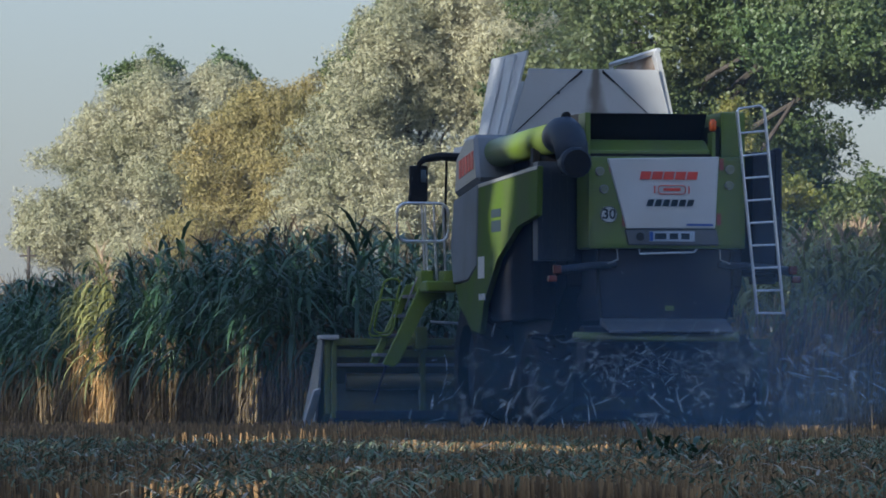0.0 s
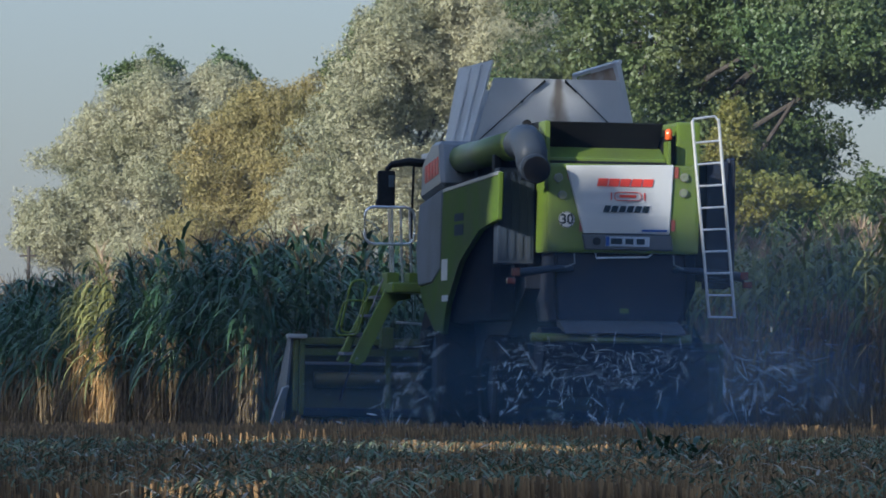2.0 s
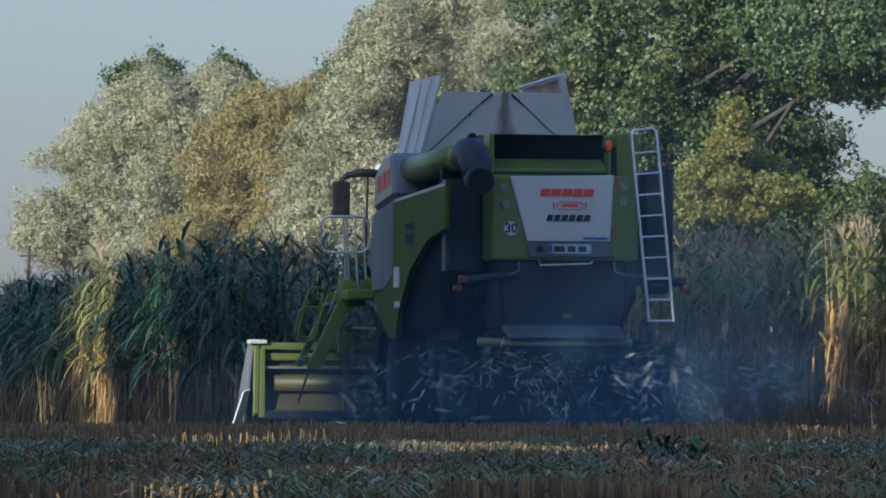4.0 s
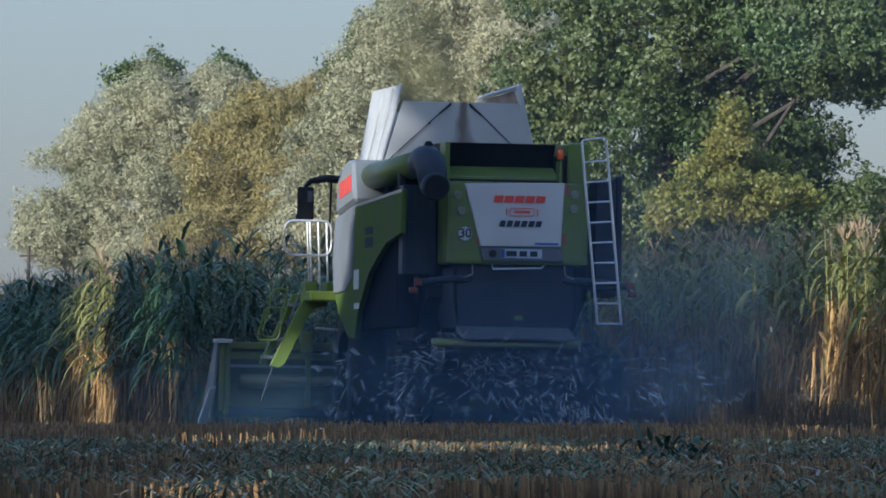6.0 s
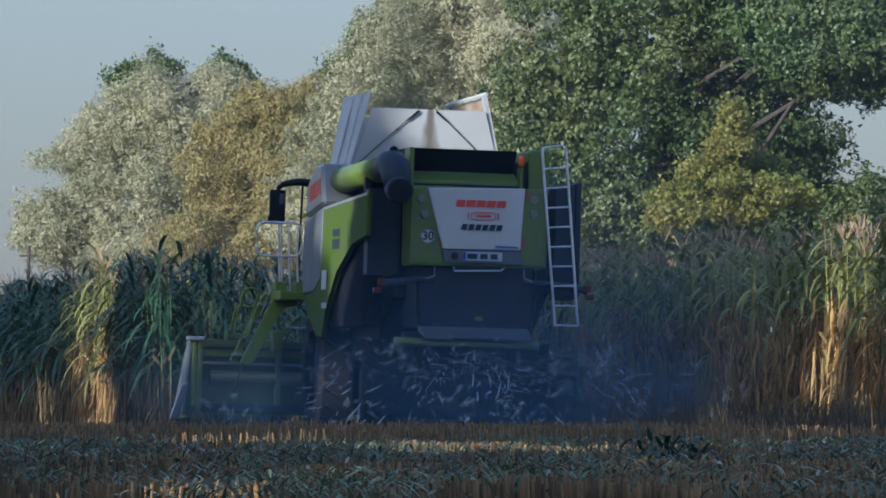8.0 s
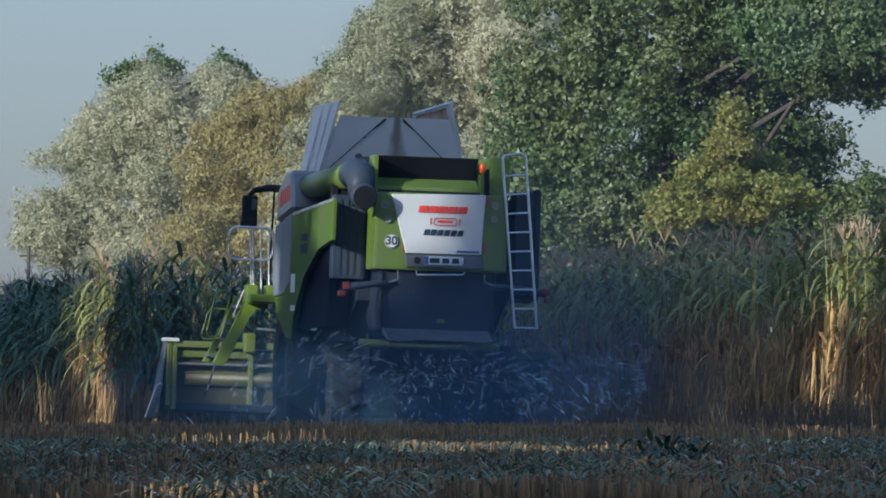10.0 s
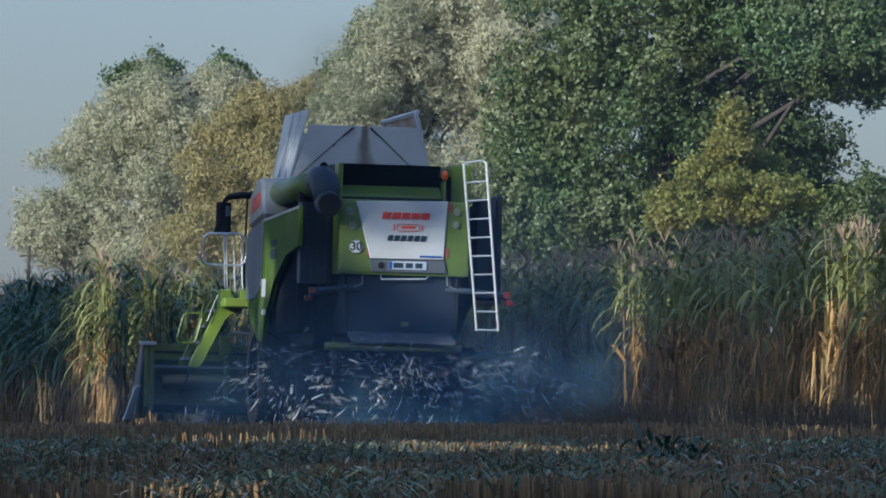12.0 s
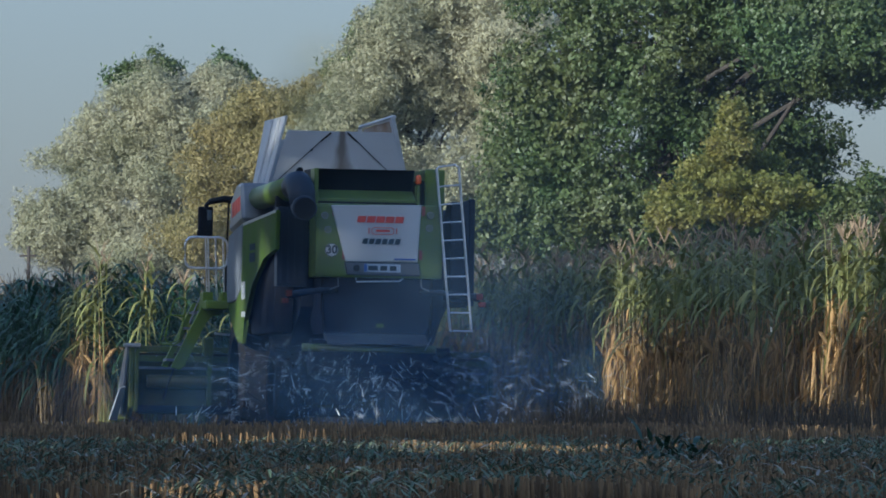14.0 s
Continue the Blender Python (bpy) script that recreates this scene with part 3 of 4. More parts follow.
def tuft_cloud(lobes, count, size, slim, rng, tuft, each=16, hang=0.3):
    """Leaves in tufts at the twig ends of each lobe, with gaps between; a leaf is one tapering blade."""
    lobes = np.array(lobes)
    weight = lobes[:, 3] * lobes[:, 5]
    n = count // each
    pick = rng.choice(len(lobes), n, p=weight / weight.sum())
    d = rng.normal(size=(n, 3))
    d /= np.linalg.norm(d, axis=1)[:, None]
    reach = 0.62 + 0.38 * rng.random(n) ** 0.5 + np.abs(rng.normal(0, 0.10, n))
    centre = lobes[pick, :3] + d * lobes[pick, 3:6] * reach[:, None]
    spread = tuft * rng.uniform(0.5, 1.5, n)
    c = np.repeat(centre, each, 0) + rng.normal(size=(n * each, 3)) * np.repeat(spread, each)[:, None] * np.array((1.0, 1.0, 0.75))
    out = np.repeat(d, each, 0)
    m = len(c)
    nrm = out + rng.normal(size=(m, 3)) * 0.55
    nrm /= np.linalg.norm(nrm, axis=1)[:, None]
    along = rng.normal(size=(m, 3)) + out * 0.4 + np.array((0, 0, -hang))
    along -= nrm * (along * nrm).sum(1)[:, None]
    along /= np.linalg.norm(along, axis=1)[:, None]
    side = np.cross(nrm, along)
    L = size * rng.uniform(0.6, 1.4, m)[:, None]
    v = np.stack([c - along * L * 0.4 - side * L * slim / 2, c - along * L * 0.4 + side * L * slim / 2, c + along * L * 0.6], 1).reshape(-1, 3)
    return v, np.arange(m * 3).reshape(-1, 3)


def tree(name, label, category, base, trunk, forms, count, size, slim, mat, seed, sublobe=(0.55, 1.1), lobes_each=26, group="", loose=0.24, tuft=0.0, hang=0.3):
    """forms: big ellipsoids (x, y, z, rx, ry, rz) from the base that give the outline; small lobes sit on them."""
    rng = np.random.default_rng(seed)
    t = thing(name, label, category, group, Matrix.Translation(base))
    bm = bmesh.new()
    height, girth = trunk
    tube([(0, 0, -0.1), (0.1, 0, height * 0.3), (-0.05, 0.1, height * 0.65), (0.1, 0, height)], girth, 9, bm=bm, radii=[girth * 1.3, girth, girth * 0.75, girth * 0.3])
    lobes = []
    for fx, fy, fz, rx, ry, rz in forms:
        lo = Vector((0, 0, height * rng.uniform(0.25, 0.7)))
        hi = Vector((fx, fy, fz))
        mid = lo.lerp(hi, 0.5) + Vector(rng.normal(0, 0.25, 3))
        tube([lo, mid, hi], 0.1, 6, bm=bm, radii=[girth * 0.28, girth * 0.12, girth * 0.04])
        for _ in range(lobes_each):
            d = rng.normal(size=3)
            d /= np.linalg.norm(d)
            if d[1] > 0.55:
                d[1] *= -1
            k = rng.uniform(0.55, 1.0)
            c = np.array((fx, fy, fz)) + d * np.array((rx, ry, rz)) * k
            r = rng.uniform(*sublobe)
            spray = rng.random() < 0.2
            lobes.append((*c, r * (0.55 if spray else rng.uniform(0.8, 1.3)), r * (0.6 if spray else 1.0), r * (rng.uniform(1.1, 1.6) if spray else rng.uniform(0.55, 0.9))))
            if rng.random() < 0.5:
                tube([hi, hi.lerp(Vector(c), 0.5) + Vector(rng.normal(0, 0.12, 3)), Vector(c)], 0.03, 4, bm=bm, radii=[girth * 0.1, girth * 0.06, girth * 0.02])
    part("trunk", bm, M_BARK, t)
    v, f = tuft_cloud(lobes, count, size, slim, rng, tuft, hang=hang) if tuft else leaf_cloud(lobes, count, size, slim, rng, loose=loose)
    ob = new("crown", raw("crown", v, f, [mat]))
    ob.parent = t
    return t


def at_px(x, y, dist):
    """Sideways and upward metres of a direction at a distance along the view."""
    return (x - 784) / 10000 * dist, EYE + (700 - y) / 10000 * dist


def outline(dist, base_x, ellipses, depth=0.8):
    """Ellipses as seen (centre x, centre y, half width, half height) turned into forms about a tree's base."""
    bx = (base_x - 784) / 10000 * dist
    out = []
    for i, (x, y, w, h) in enumerate(ellipses):
        X, Z = at_px(x, y, dist)
        out.append((X - bx, 0.7 * math.sin(i * 2.4) * w / 10000 * dist, Z, w / 10000 * dist, w / 10000 * dist * depth, h / 10000 * dist))
    return (bx, dist, 0), out


def trees():
    b, f = outline(230, 250, [(250, 200, 75, 70), (160, 285, 75, 75), (330, 230, 75, 80), (92, 395, 72, 55), (230, 330, 95, 95), (330, 350, 90, 90), (200, 430, 110, 60), (270, 445, 110, 35), (385, 180, 35, 40)])
    tree("willow_tree", "silver-green willow with fine grey leaves", "tree", b, (10, 0.35), f, 195000, 0.14, 0.42, M_WILLOW, 1, (0.45, 1.1), 24, group="willows", tuft=0.13, hang=0.1)
    b, f = outline(215, 460, [(470, 230, 75, 65), (400, 290, 70, 80), (520, 280, 70, 100), (440, 370, 100, 70), (400, 432, 110, 40), (520, 430, 90, 40), (545, 210, 40, 45)])
    tree("ash_tree", "yellowing olive-green broadleaf tree", "tree", b, (9, 0.3), f, 150000, 0.13, 0.5, M_OLIVE, 2, (0.4, 1.0), 24, tuft=0.14)
    b, f = outline(190, 720, [(700, 90, 85, 80), (760, 60, 90, 90), (640, 190, 70, 75), (720, 210, 110, 90), (600, 300, 80, 90), (690, 330, 110, 90), (800, 170, 90, 120), (800, 320, 80, 80), (560, 370, 60, 60), (840, 395, 75, 45), (700, 400, 110, 40), (830, 30, 90, 70), (905, 60, 90, 80), (915, 180, 80, 100)])
    tree("willow_tree", "tall silver willow with pale upper leaves", "tree", b, (12, 0.45), f, 225000, 0.13, 0.42, M_WILLOW, 3, (0.4, 1.0), 26, group="willows", tuft=0.12, hang=0.1)
    b, f = outline(240, 640, [(640, 125, 55, 35), (740, 55, 80, 55), (680, 85, 60, 45), (262, 138, 48, 22), (398, 152, 28, 24)])
    tree("alder_tree", "dark green tree behind the willows", "tree", b, (14, 0.4), f, 50000, 0.19, 0.6, M_OAK, 9, (0.4, 0.8), tuft=0.16)
    b, f = outline(194, 632, [(628, 118, 26, 22), (606, 168, 26, 24), (652, 168, 20, 26), (664, 44, 26, 20), (712, 14, 34, 18)])
    tree("alder_tree", "dark green tree grown through the willow", "tree", b, (11, 0.3), f, 11000, 0.13, 0.6, M_OAK, 12, (0.14, 0.3), 16, tuft=0.09)
    b, f = outline(135, 1180, [(1030, 80, 95, 130), (955, 215, 75, 120), (1180, 60, 150, 130), (1330, 60, 130, 120), (1100, 230, 150, 130), (1250, 220, 130, 130), (1000, 340, 110, 90), (1160, 350, 120, 80),
                               (1335, 250, 80, 120), (1450, 75, 85, 70), (1530, 45, 60, 40), (1545, 110, 26, 18), (1410, 270, 52, 50), (1390, 350, 65, 60), (1100, -60, 200, 90), (1350, -70, 200, 90), (1545, -45, 90, 60), (905, 385, 85, 50), (1015, 400, 100, 42), (1130, 405, 100, 38), (1400, 85, 70, 65), (1250, 402, 110, 34), (1400, 404, 100, 30), (1500, 402, 80, 28)])
    # boughs that reach out of the shaded side towards the field
    for x, y, w in ((1385, 60, 50), (1450, 110, 45), (1500, 45, 50), (1545, 95, 32), (1420, 5, 50)):
        X, Z = at_px(x, y, 131)
        f.append((X - b[0], -4.2, Z, w * 0.0131, w * 0.0110, w * 0.0100))
    tree("oak_tree", "large dark green oak with dense crown", "tree", b, (11, 0.55), f, 340000, 0.10, 0.75, M_OAK, 4, (0.4, 1.05), 24, tuft=0.10)
    b, f = outline(122, 1300, [(1298, 205, 9, 22), (1300, 240, 26, 18), (1285, 268, 48, 14), (1330, 285, 46, 14), (1262, 305, 64, 14), (1330, 325, 88, 14), (1225, 345, 62, 14), (1385, 352, 78, 13), (1290, 375, 100, 16), (1190, 385, 40, 16)])
    tree("maple_tree", "small maple with yellow-green turning leaves", "tree", b, (5.2, 0.12), f, 34000, 0.085, 0.85, M_MAPLE, 5, (0.08, 0.24), 34, tuft=0.075)
    b, f = outline(170, 1520, [(1500, 370, 45, 30), (1560, 360, 60, 35)])
    tree("hedge_bush", "dark green bush beyond the maize", "bush", b, (3.5, 0.12), f, 10000, 0.17, 0.7, M_OAK, 6, (0.25, 0.5), tuft=0.12)


trees()


def shade_trees():
    """The unseen wood behind the camera's left that keeps the near field in shade."""
    back = Vector((SUN_FROM.x, SUN_FROM.y, 0)).normalized()
    across = Vector((-back.y, back.x, 0))
    rng = np.random.default_rng(5)
    # stretches of the unseen wood, narrow gaps placed to let sun patches through
    near = [(-44, -35.6), (-36, -27.6), (-28, -21.6), (-22, -17.5), (-16.0, -11.6), (-12, -5.5), (-3.9, -1.2), (-1.6, 1.4), (2.2, 3.0), (4.9, 10.3), (10, 15.3), (15, 20.3), (20, 25)]
    # trees past 64 and the last one are added only to block light
    far = [(16, 23), (22.6, 30), (30.2, 37), (36.6, 43), (43.2, 50), (49.6, 57), (56.6, 64), (64, 72), (72, 80), (80, 88), (88, 96), (28.5, 35.5)]
    # low unseen trees added to stop sun shafts on dust and header
    low = [(1.0, 2.5), (3.4, 4.4), (4.8, 5.7), (-4.5, -3.3)]
    for i, (s0, s1) in enumerate(near + far + low):
        tops = (2.5, 5.5, 8.5, 11.5, 14.5, 17.5, 20.0) if i < len(near + far) else (1.5, 3.5, 5.5, 7.5, 9.5, 11.3)[:5 if s0 == 3.4 else 6]
        leaves = 7500 if i < len(near) else 11000 if s1 > 6 else 3500
        k = (34 if i < len(near) or s1 < 6 else 57 if s0 < 36 else 64 if s0 < 60 else 72) + rng.uniform(-1, 1)
        p = Vector((0, 74, 0)) + back * k + across * (s0 + s1) / 2
        w = (s1 - s0) / 2
        r = min(w * 0.6, 2.6)
        forms = []
        for z in tops:
            for f in (-1, 1) if z < 19 else (0,):
                q = across * (f * max(0.05, w - r - 0.35)) + back * rng.uniform(-1.5, 1.5)
                forms.append((q.x, q.y, z + rng.uniform(-0.6, 0.6), r, r, 2.1))
        tree("shade_tree", "unseen tall leafy tree placed to shade the field", "tree", p, (min(17, tops[-1]), 0.35), forms, leaves, 0.80, 0.82, M_OAK, 50 + i, (0.5, 0.9), 16, group="wood beside the field")


shade_trees()


def pole():
    p = thing("utility_pole", "thin wooden pole far beyond the maize", "pole", m=Matrix.Translation((-14.7, 200, 0)))
    part("shaft", tube([(0, 0, 0), (0, 0, 3), (0.03, 0, 5.9)], 0.07, 8, radii=[0.09, 0.08, 0.06]), M_BARK, p)
    part("crossbar", box(-0.3, 0.3, -0.04, 0.04, 5.5, 5.58, 0.01), M_BARK, p)


pole()


# ---- the combine harvester: x right, y forward, origin under its rear ----
def mirrored(points):
    return [(-p[0], *p[1:]) for p in points]


def wheel(parent, x, y, r, w, lugs):
    bm = bmesh.new()
    sides = 36
    prof = [(-w / 2, r * 0.62), (-w / 2, r * 0.9), (-w * 0.42, r * 0.97), (w * 0.42, r * 0.97), (w / 2, r * 0.9), (w / 2, r * 0.62)]
    rings = [[bm.verts.new((px, pr * math.cos(k * math.tau / sides), pr * math.sin(k * math.tau / sides))) for k in range(sides)] for px, pr in prof]
    for a, b in zip(rings, rings[1:]):
        for k in range(sides):
            bm.faces.new((a[k], a[(k + 1) % sides], b[(k + 1) % sides], b[k]))
    ob = part("wheel", bm, M_TYRE, parent, "large black treaded tyre")
    ob.location = (x, y, r)
    lug = bpy.data.meshes.new("lug")
    cube = box(-w * 0.25, w * 0.25, -0.025, 0.025, -0.03, 0.03, 0.006)
    cube.to_mesh(lug)
    cube.free()
    lug.materials.append(M_TYRE)
    for k in range(lugs):
        for s in (-1, 1):
            piece = new("lug", lug)
            piece.parent = ob
            piece.matrix_basis = Matrix.Rotation(k * math.tau / lugs + (0.5 * math.tau / lugs if s > 0 else 0), 4, "X") @ Matrix.Translation((s * w * 0.24, 0, r * 0.98)) @ Matrix.Rotation(s * 0.6, 4, "Z")
    rim = bmesh.new()
    tube([(-w * 0.3, 0, 0), (w * 0.3, 0, 0)], r * 0.63, 24, bm=rim)
    tube([(-w * 0.36, 0, 0), (w * 0.36, 0, 0)], r * 0.2, 12, bm=rim)
    part("rim", rim, M_DARK, ob, "dark dusty steel rim")
    return ob


def glyph(x0, x1, z0, z1, y, slant, mat, parent, name="marking"):
    """A plain slanted bar on the rear panel."""
    bm = prism([(x0, z0), (x1, z0), (x1 + slant, z1), (x0 + slant, z1)], 1, y, y + 0.006, 0)
    return part(name, bm, mat, parent)


def text_part(body, size, place, mat, parent, name):
    cu = bpy.data.curves.new(name, "FONT")
    cu.body = body
    cu.size = size
    cu.offset = 0.004
    cu.extrude = 0.002
    cu.align_x, cu.align_y = "CENTER", "CENTER"
    tmp = bpy.data.objects.new(name, cu)
    me = bpy.data.meshes.new_from_object(tmp)
    bpy.data.objects.remove(tmp)
    me.materials.clear()
    me.materials.append(mat)
    ob = new(name, me)
    ob.parent = parent
    ob.matrix_basis = pose(*place, 90)
    return ob


def combine():
    c = thing("combine_harvester", "green and white combine harvester cutting maize, seen from behind, dusty", "combine harvester")

    # rear hood
    hood = part("rear_hood", box(-0.97, 0.93, 0.0, 0.72, 2.33, 3.42, 0.05), M_GREEN, c, "green painted rear hood")
    panel = part("rear_panel", prism([(-0.75, 3.39), (0.60, 3.42), (0.555, 2.57), (-0.52, 2.56)], 1, -0.03, 0.02, 0.012), M_WHITE, c, "white rear panel with red and dark markings")
    # lower part of the white panel, its shade put into the grey
    low = part("plate_panel", prism([(-0.54, 2.555), (0.57, 2.565), (0.60, 2.37), (-0.50, 2.37)], 1, -0.035, 0.02, 0.012), M_RECESS, c, "number plate recess, greyed to carry its shade")
    part("number_plate", box(-0.25, 0.30, -0.052, -0.036, 2.415, 2.535, 0.004), M_PLATE, low, "white number plate with plain dark bars")
    part("plate_band", box(-0.25, -0.205, -0.058, -0.053, 2.42, 2.53, 0), M_BLUE, low)
    for x0, x1 in ((-0.185, -0.045), (-0.005, 0.095), (0.135, 0.235)):
        glyph(x0, x1, 2.44, 2.51, -0.06, 0, M_INK, low, "plate_bar")
    part("plate_socket", tube([(-0.36, -0.05, 2.47), (-0.36, -0.036, 2.47)], 0.05, 12), M_BLACK, low)
    # markings as plain shapes
    w = 0.135
    for k in range(5):
        x = -0.365 + k * 0.141
        glyph(x, x + w - 0.01, 3.145, 3.24, -0.042, 0.02, M_RED, panel)
    for k in range(6):
        x = -0.285 + k * 0.097
        glyph(x, x + 0.075, 2.83, 2.91, -0.042, 0.025, M_INK, panel)
    part("badge", tube(round_loop(-0.14, 0.19, 2.975, 3.075, -0.04, 0.04), 0.006, 6, closed=True), M_RED, panel, "red outlined badge")
    glyph(-0.08, 0.13, 3.01, 3.045, -0.04, 0.0, M_RED, panel)
    for x in (-0.19, 0.225):
        glyph(x, x + 0.015, 2.98, 3.07, -0.04, 0, M_RED, panel)
    glyph(0.20, 0.52, 2.60, 2.625, -0.042, 0.0, M_BLUE, panel)
    part("panel_seam", box(-0.53, 0.555, -0.036, -0.03, 2.556, 2.568, 0), M_INK, panel)
    for x, z in ((-0.84, 3.24), (-0.79, 3.03), (0.735, 3.27), (0.725, 3.08)):
        lamp = part("work_lamp", disc(x, -0.03, z, 0.052, 0.04), M_GREY, c, "round rear lamp")
        part("lens", disc(x, -0.04, z, 0.042, 0.02), M_LENS, lamp)
    sign = part("speed_sign", disc(-0.73, -0.02, 2.73, 0.1, 0.018, sides=32), M_WHITE, c, "round white sign reading 30")
    text_part("30", 0.165, (-0.73, -0.023, 2.73), M_INK, sign, "numerals")
    part("sign_ring", tube([(-0.73 + 0.094 * math.cos(a * math.tau / 32), -0.021, 2.73 + 0.094 * math.sin(a * math.tau / 32)) for a in range(32)], 0.004, 4, closed=True), M_INK, sign)

    for x, z in ((-0.70, 3.30), (-0.545, 2.66), (0.635, 3.33), (0.60, 2.68)):
        part("reflector_strip", box(x - 0.025, x + 0.025, -0.012, 0.004, z - 0.07, z + 0.07, 0.004), M_STRIP, c, "dull red reflector strip")

    # engine intake over the hood
    part("intake_sill", prism([(0.25, 3.40), (0.25, 3.50), (0.55, 3.64), (1.4, 3.64), (1.4, 3.40)], 0, -0.93, 0.56), M_GREEN, c)
    part("intake_lip", box(-0.93, 0.56, 0.20, 0.30, 3.40, 3.46, 0.01), M_BLACK, c)
    part("intake_box", prism([(0.75, 3.63), (0.45, 3.95), (1.6, 3.97), (1.6, 3.63)], 0, -0.93, 0.57), M_BLACK, c, "black air intake cover")
    part("corner_post", box(-0.99, -0.925, 0.1, 0.5, 3.38, 3.94, 0.015), M_GREEN, c)
    part("corner_post", box(0.56, 0.60, 0.15, 0.4, 3.40, 3.72, 0.01), M_GREEN, c)
    part("corner_block", box(0.70, 1.0, 0.3, 1.6, 3.40, 3.97, 0.04), M_GREEN, c)
    part("corner_recess", box(0.60, 0.70, 0.35, 1.4, 3.42, 3.80, 0.01), M_BLACK, c)
    beacon = part("beacon", tube([(0.60, 0.3, 3.74), (0.60, 0.3, 3.76), (0.60, 0.3, 3.85), (0.60, 0.3, 3.88)], 0.05, 14, radii=[0.03, 0.045, 0.045, 0.025]), M_LAMP_ORANGE, c, "orange rotating beacon", True)
    part("beacon_post", tube([(0.60, 0.3, 3.4), (0.60, 0.3, 3.74)], 0.015, 6), M_BLACK, beacon)

    # lower rear and chopper
    part("rear_cover", prism([(-0.86, 2.33), (0.80, 2.33), (0.80, 1.75), (0.70, 1.50), (-0.80, 1.50), (-0.86, 1.75)], 1, 0.10, 1.3), M_DARK, c, "dark sheet metal rear cover")
    part("rear_handle", tube([(-0.35, 0.06, 2.33), (-0.35, 0.02, 2.27), (0.3, 0.02, 2.29), (0.36, 0.06, 2.34)], 0.013, 6), M_ALU, c)
    part("warning_label", box(-0.03, 0.08, 0.09, 0.099, 1.60, 1.66, 0), M_HEADER, c)
    for x in (-0.84, 0.78):
        part("cover_strut", tube([(x, 0.08, 2.3), (x, 0.05, 1.9), (x * 0.97, 0.02, 1.52)], 0.022, 6), M_BLACK, c)
    part("chopper_sheet", prism([(0.15, 1.52), (-0.05, 1.47), (-0.35, 1.36), (-0.35, 1.33), (0.2, 1.44)], 0, -0.80, 0.70, 0.005), M_RECESS, c, "grey dusty chopper deflector sheet")
    lip = bmesh.new()
    n = 14
    rows = []
    for i in range(n + 1):
        s = i / n
        x = -1.12 + 2.0 * s
        bow = 4 * s * (1 - s)
        rows.append([lip.verts.new(p) for p in ((x, 0.15 - 0.40 * bow ** 0.6, 1.35 - 0.02 * bow), (x, 0.10 - 0.52 * bow ** 0.6, 1.27 - 0.02 * bow), (x, 0.16 - 0.50 * bow ** 0.6, 1.23), (x, 0.26 - 0.4 * bow ** 0.6, 1.31))])
    for a, b in zip(rows, rows[1:]):
        for k in range(4):
            lip.faces.new((a[k], a[(k + 1) % 4], b[(k + 1) % 4], b[k]))
    lip.faces.new(rows[0])
    lip.faces.new(rows[-1][::-1])
    part("chopper_hood", lip, M_HEADER, c, "yellow-green straw chopper hood", True)
    part("chopper_edge", tube([(-0.72, -0.02, 1.46), (-0.6, -0.3, 1.345), (0.0, -0.43, 1.335), (0.5, -0.32, 1.345), (0.72, -0.05, 1.45)], 0.012, 6), M_BLACK, c)
    part("chopper_drum", tube([(-0.95, 0.5, 1.15), (0.85, 0.5, 1.15)], 0.28, 16), M_DARK, c)

    # lamp arms
    for s in (-1, 1):
        e = 1.37 if s < 0 else 1.5
        arm = part("lamp_arm", tube([(s * 0.62, 0.12, 2.14), (s * 0.9, 0.0, 2.13), (s * (e - 0.2), 0.0, 2.09), (s * e, 0.0, 2.06)], 0.05, 8, radii=[0.035, 0.045, 0.05, 0.06]), M_SLATE, c, "rear lamp arm", True)
        part("tail_lamp", box(s * (e - 0.01) - 0.05, s * (e - 0.01) + 0.05, -0.07, -0.02, 2.03, 2.13, 0.015), M_LAMP_RED, arm, "red tail lamp")
        part("tail_lamp", box(s * (e + 0.04) - 0.06, s * (e + 0.04) + 0.05, -0.06, 0.02, 1.93, 2.01, 0.02), M_LAMP_RED, arm)
        part("arm_hook", tube([(s * 0.62, 0.05, 2.34), (s * 0.62, 0.0, 2.2), (s * 0.74, 0.0, 2.15)], 0.012, 6), M_GREY, arm)

    # ladder to the engine deck
    for a, b in (((0.81, -0.06, 3.96), (1.055, -0.06, 1.56)), ((1.14, -0.06, 4.0), (1.375, -0.06, 1.56))):
        part("ladder_rail", tube([a, Vector(a).lerp(Vector(b), 0.5), b], 0.019, 8), M_ALU, c, "bright aluminium ladder rail")
    part("ladder_top", tube([(0.81, -0.06, 3.95), (0.84, -0.02, 3.99), (1.10, -0.02, 4.03), (1.14, -0.06, 3.98)], 0.016, 6), M_ALU, c)
    for k in range(9):
        s = 0.11 + 0.885 * k / 8
        a = Vector((0.81, -0.06, 3.96)).lerp(Vector((1.055, -0.06, 1.56)), s)
        b = Vector((1.14, -0.06, 4.0)).lerp(Vector((1.375, -0.06, 1.56)), s)
        part("rung", tube([a, b], 0.014, 6), M_ALU, c)
    part("ladder_stay", tube([(1.17, -0.06, 2.1), (1.17, 0.6, 2.15)], 0.02, 6), M_BLACK, c)
    part("ladder_tread", box(1.05, 1.32, 0.1, 0.35, 1.92, 2.0, 0.01), M_BLACK, c)

    # sides
    for s in (-1, 1):
        lo, hi = sorted((s * 1.53, s * 1.46))
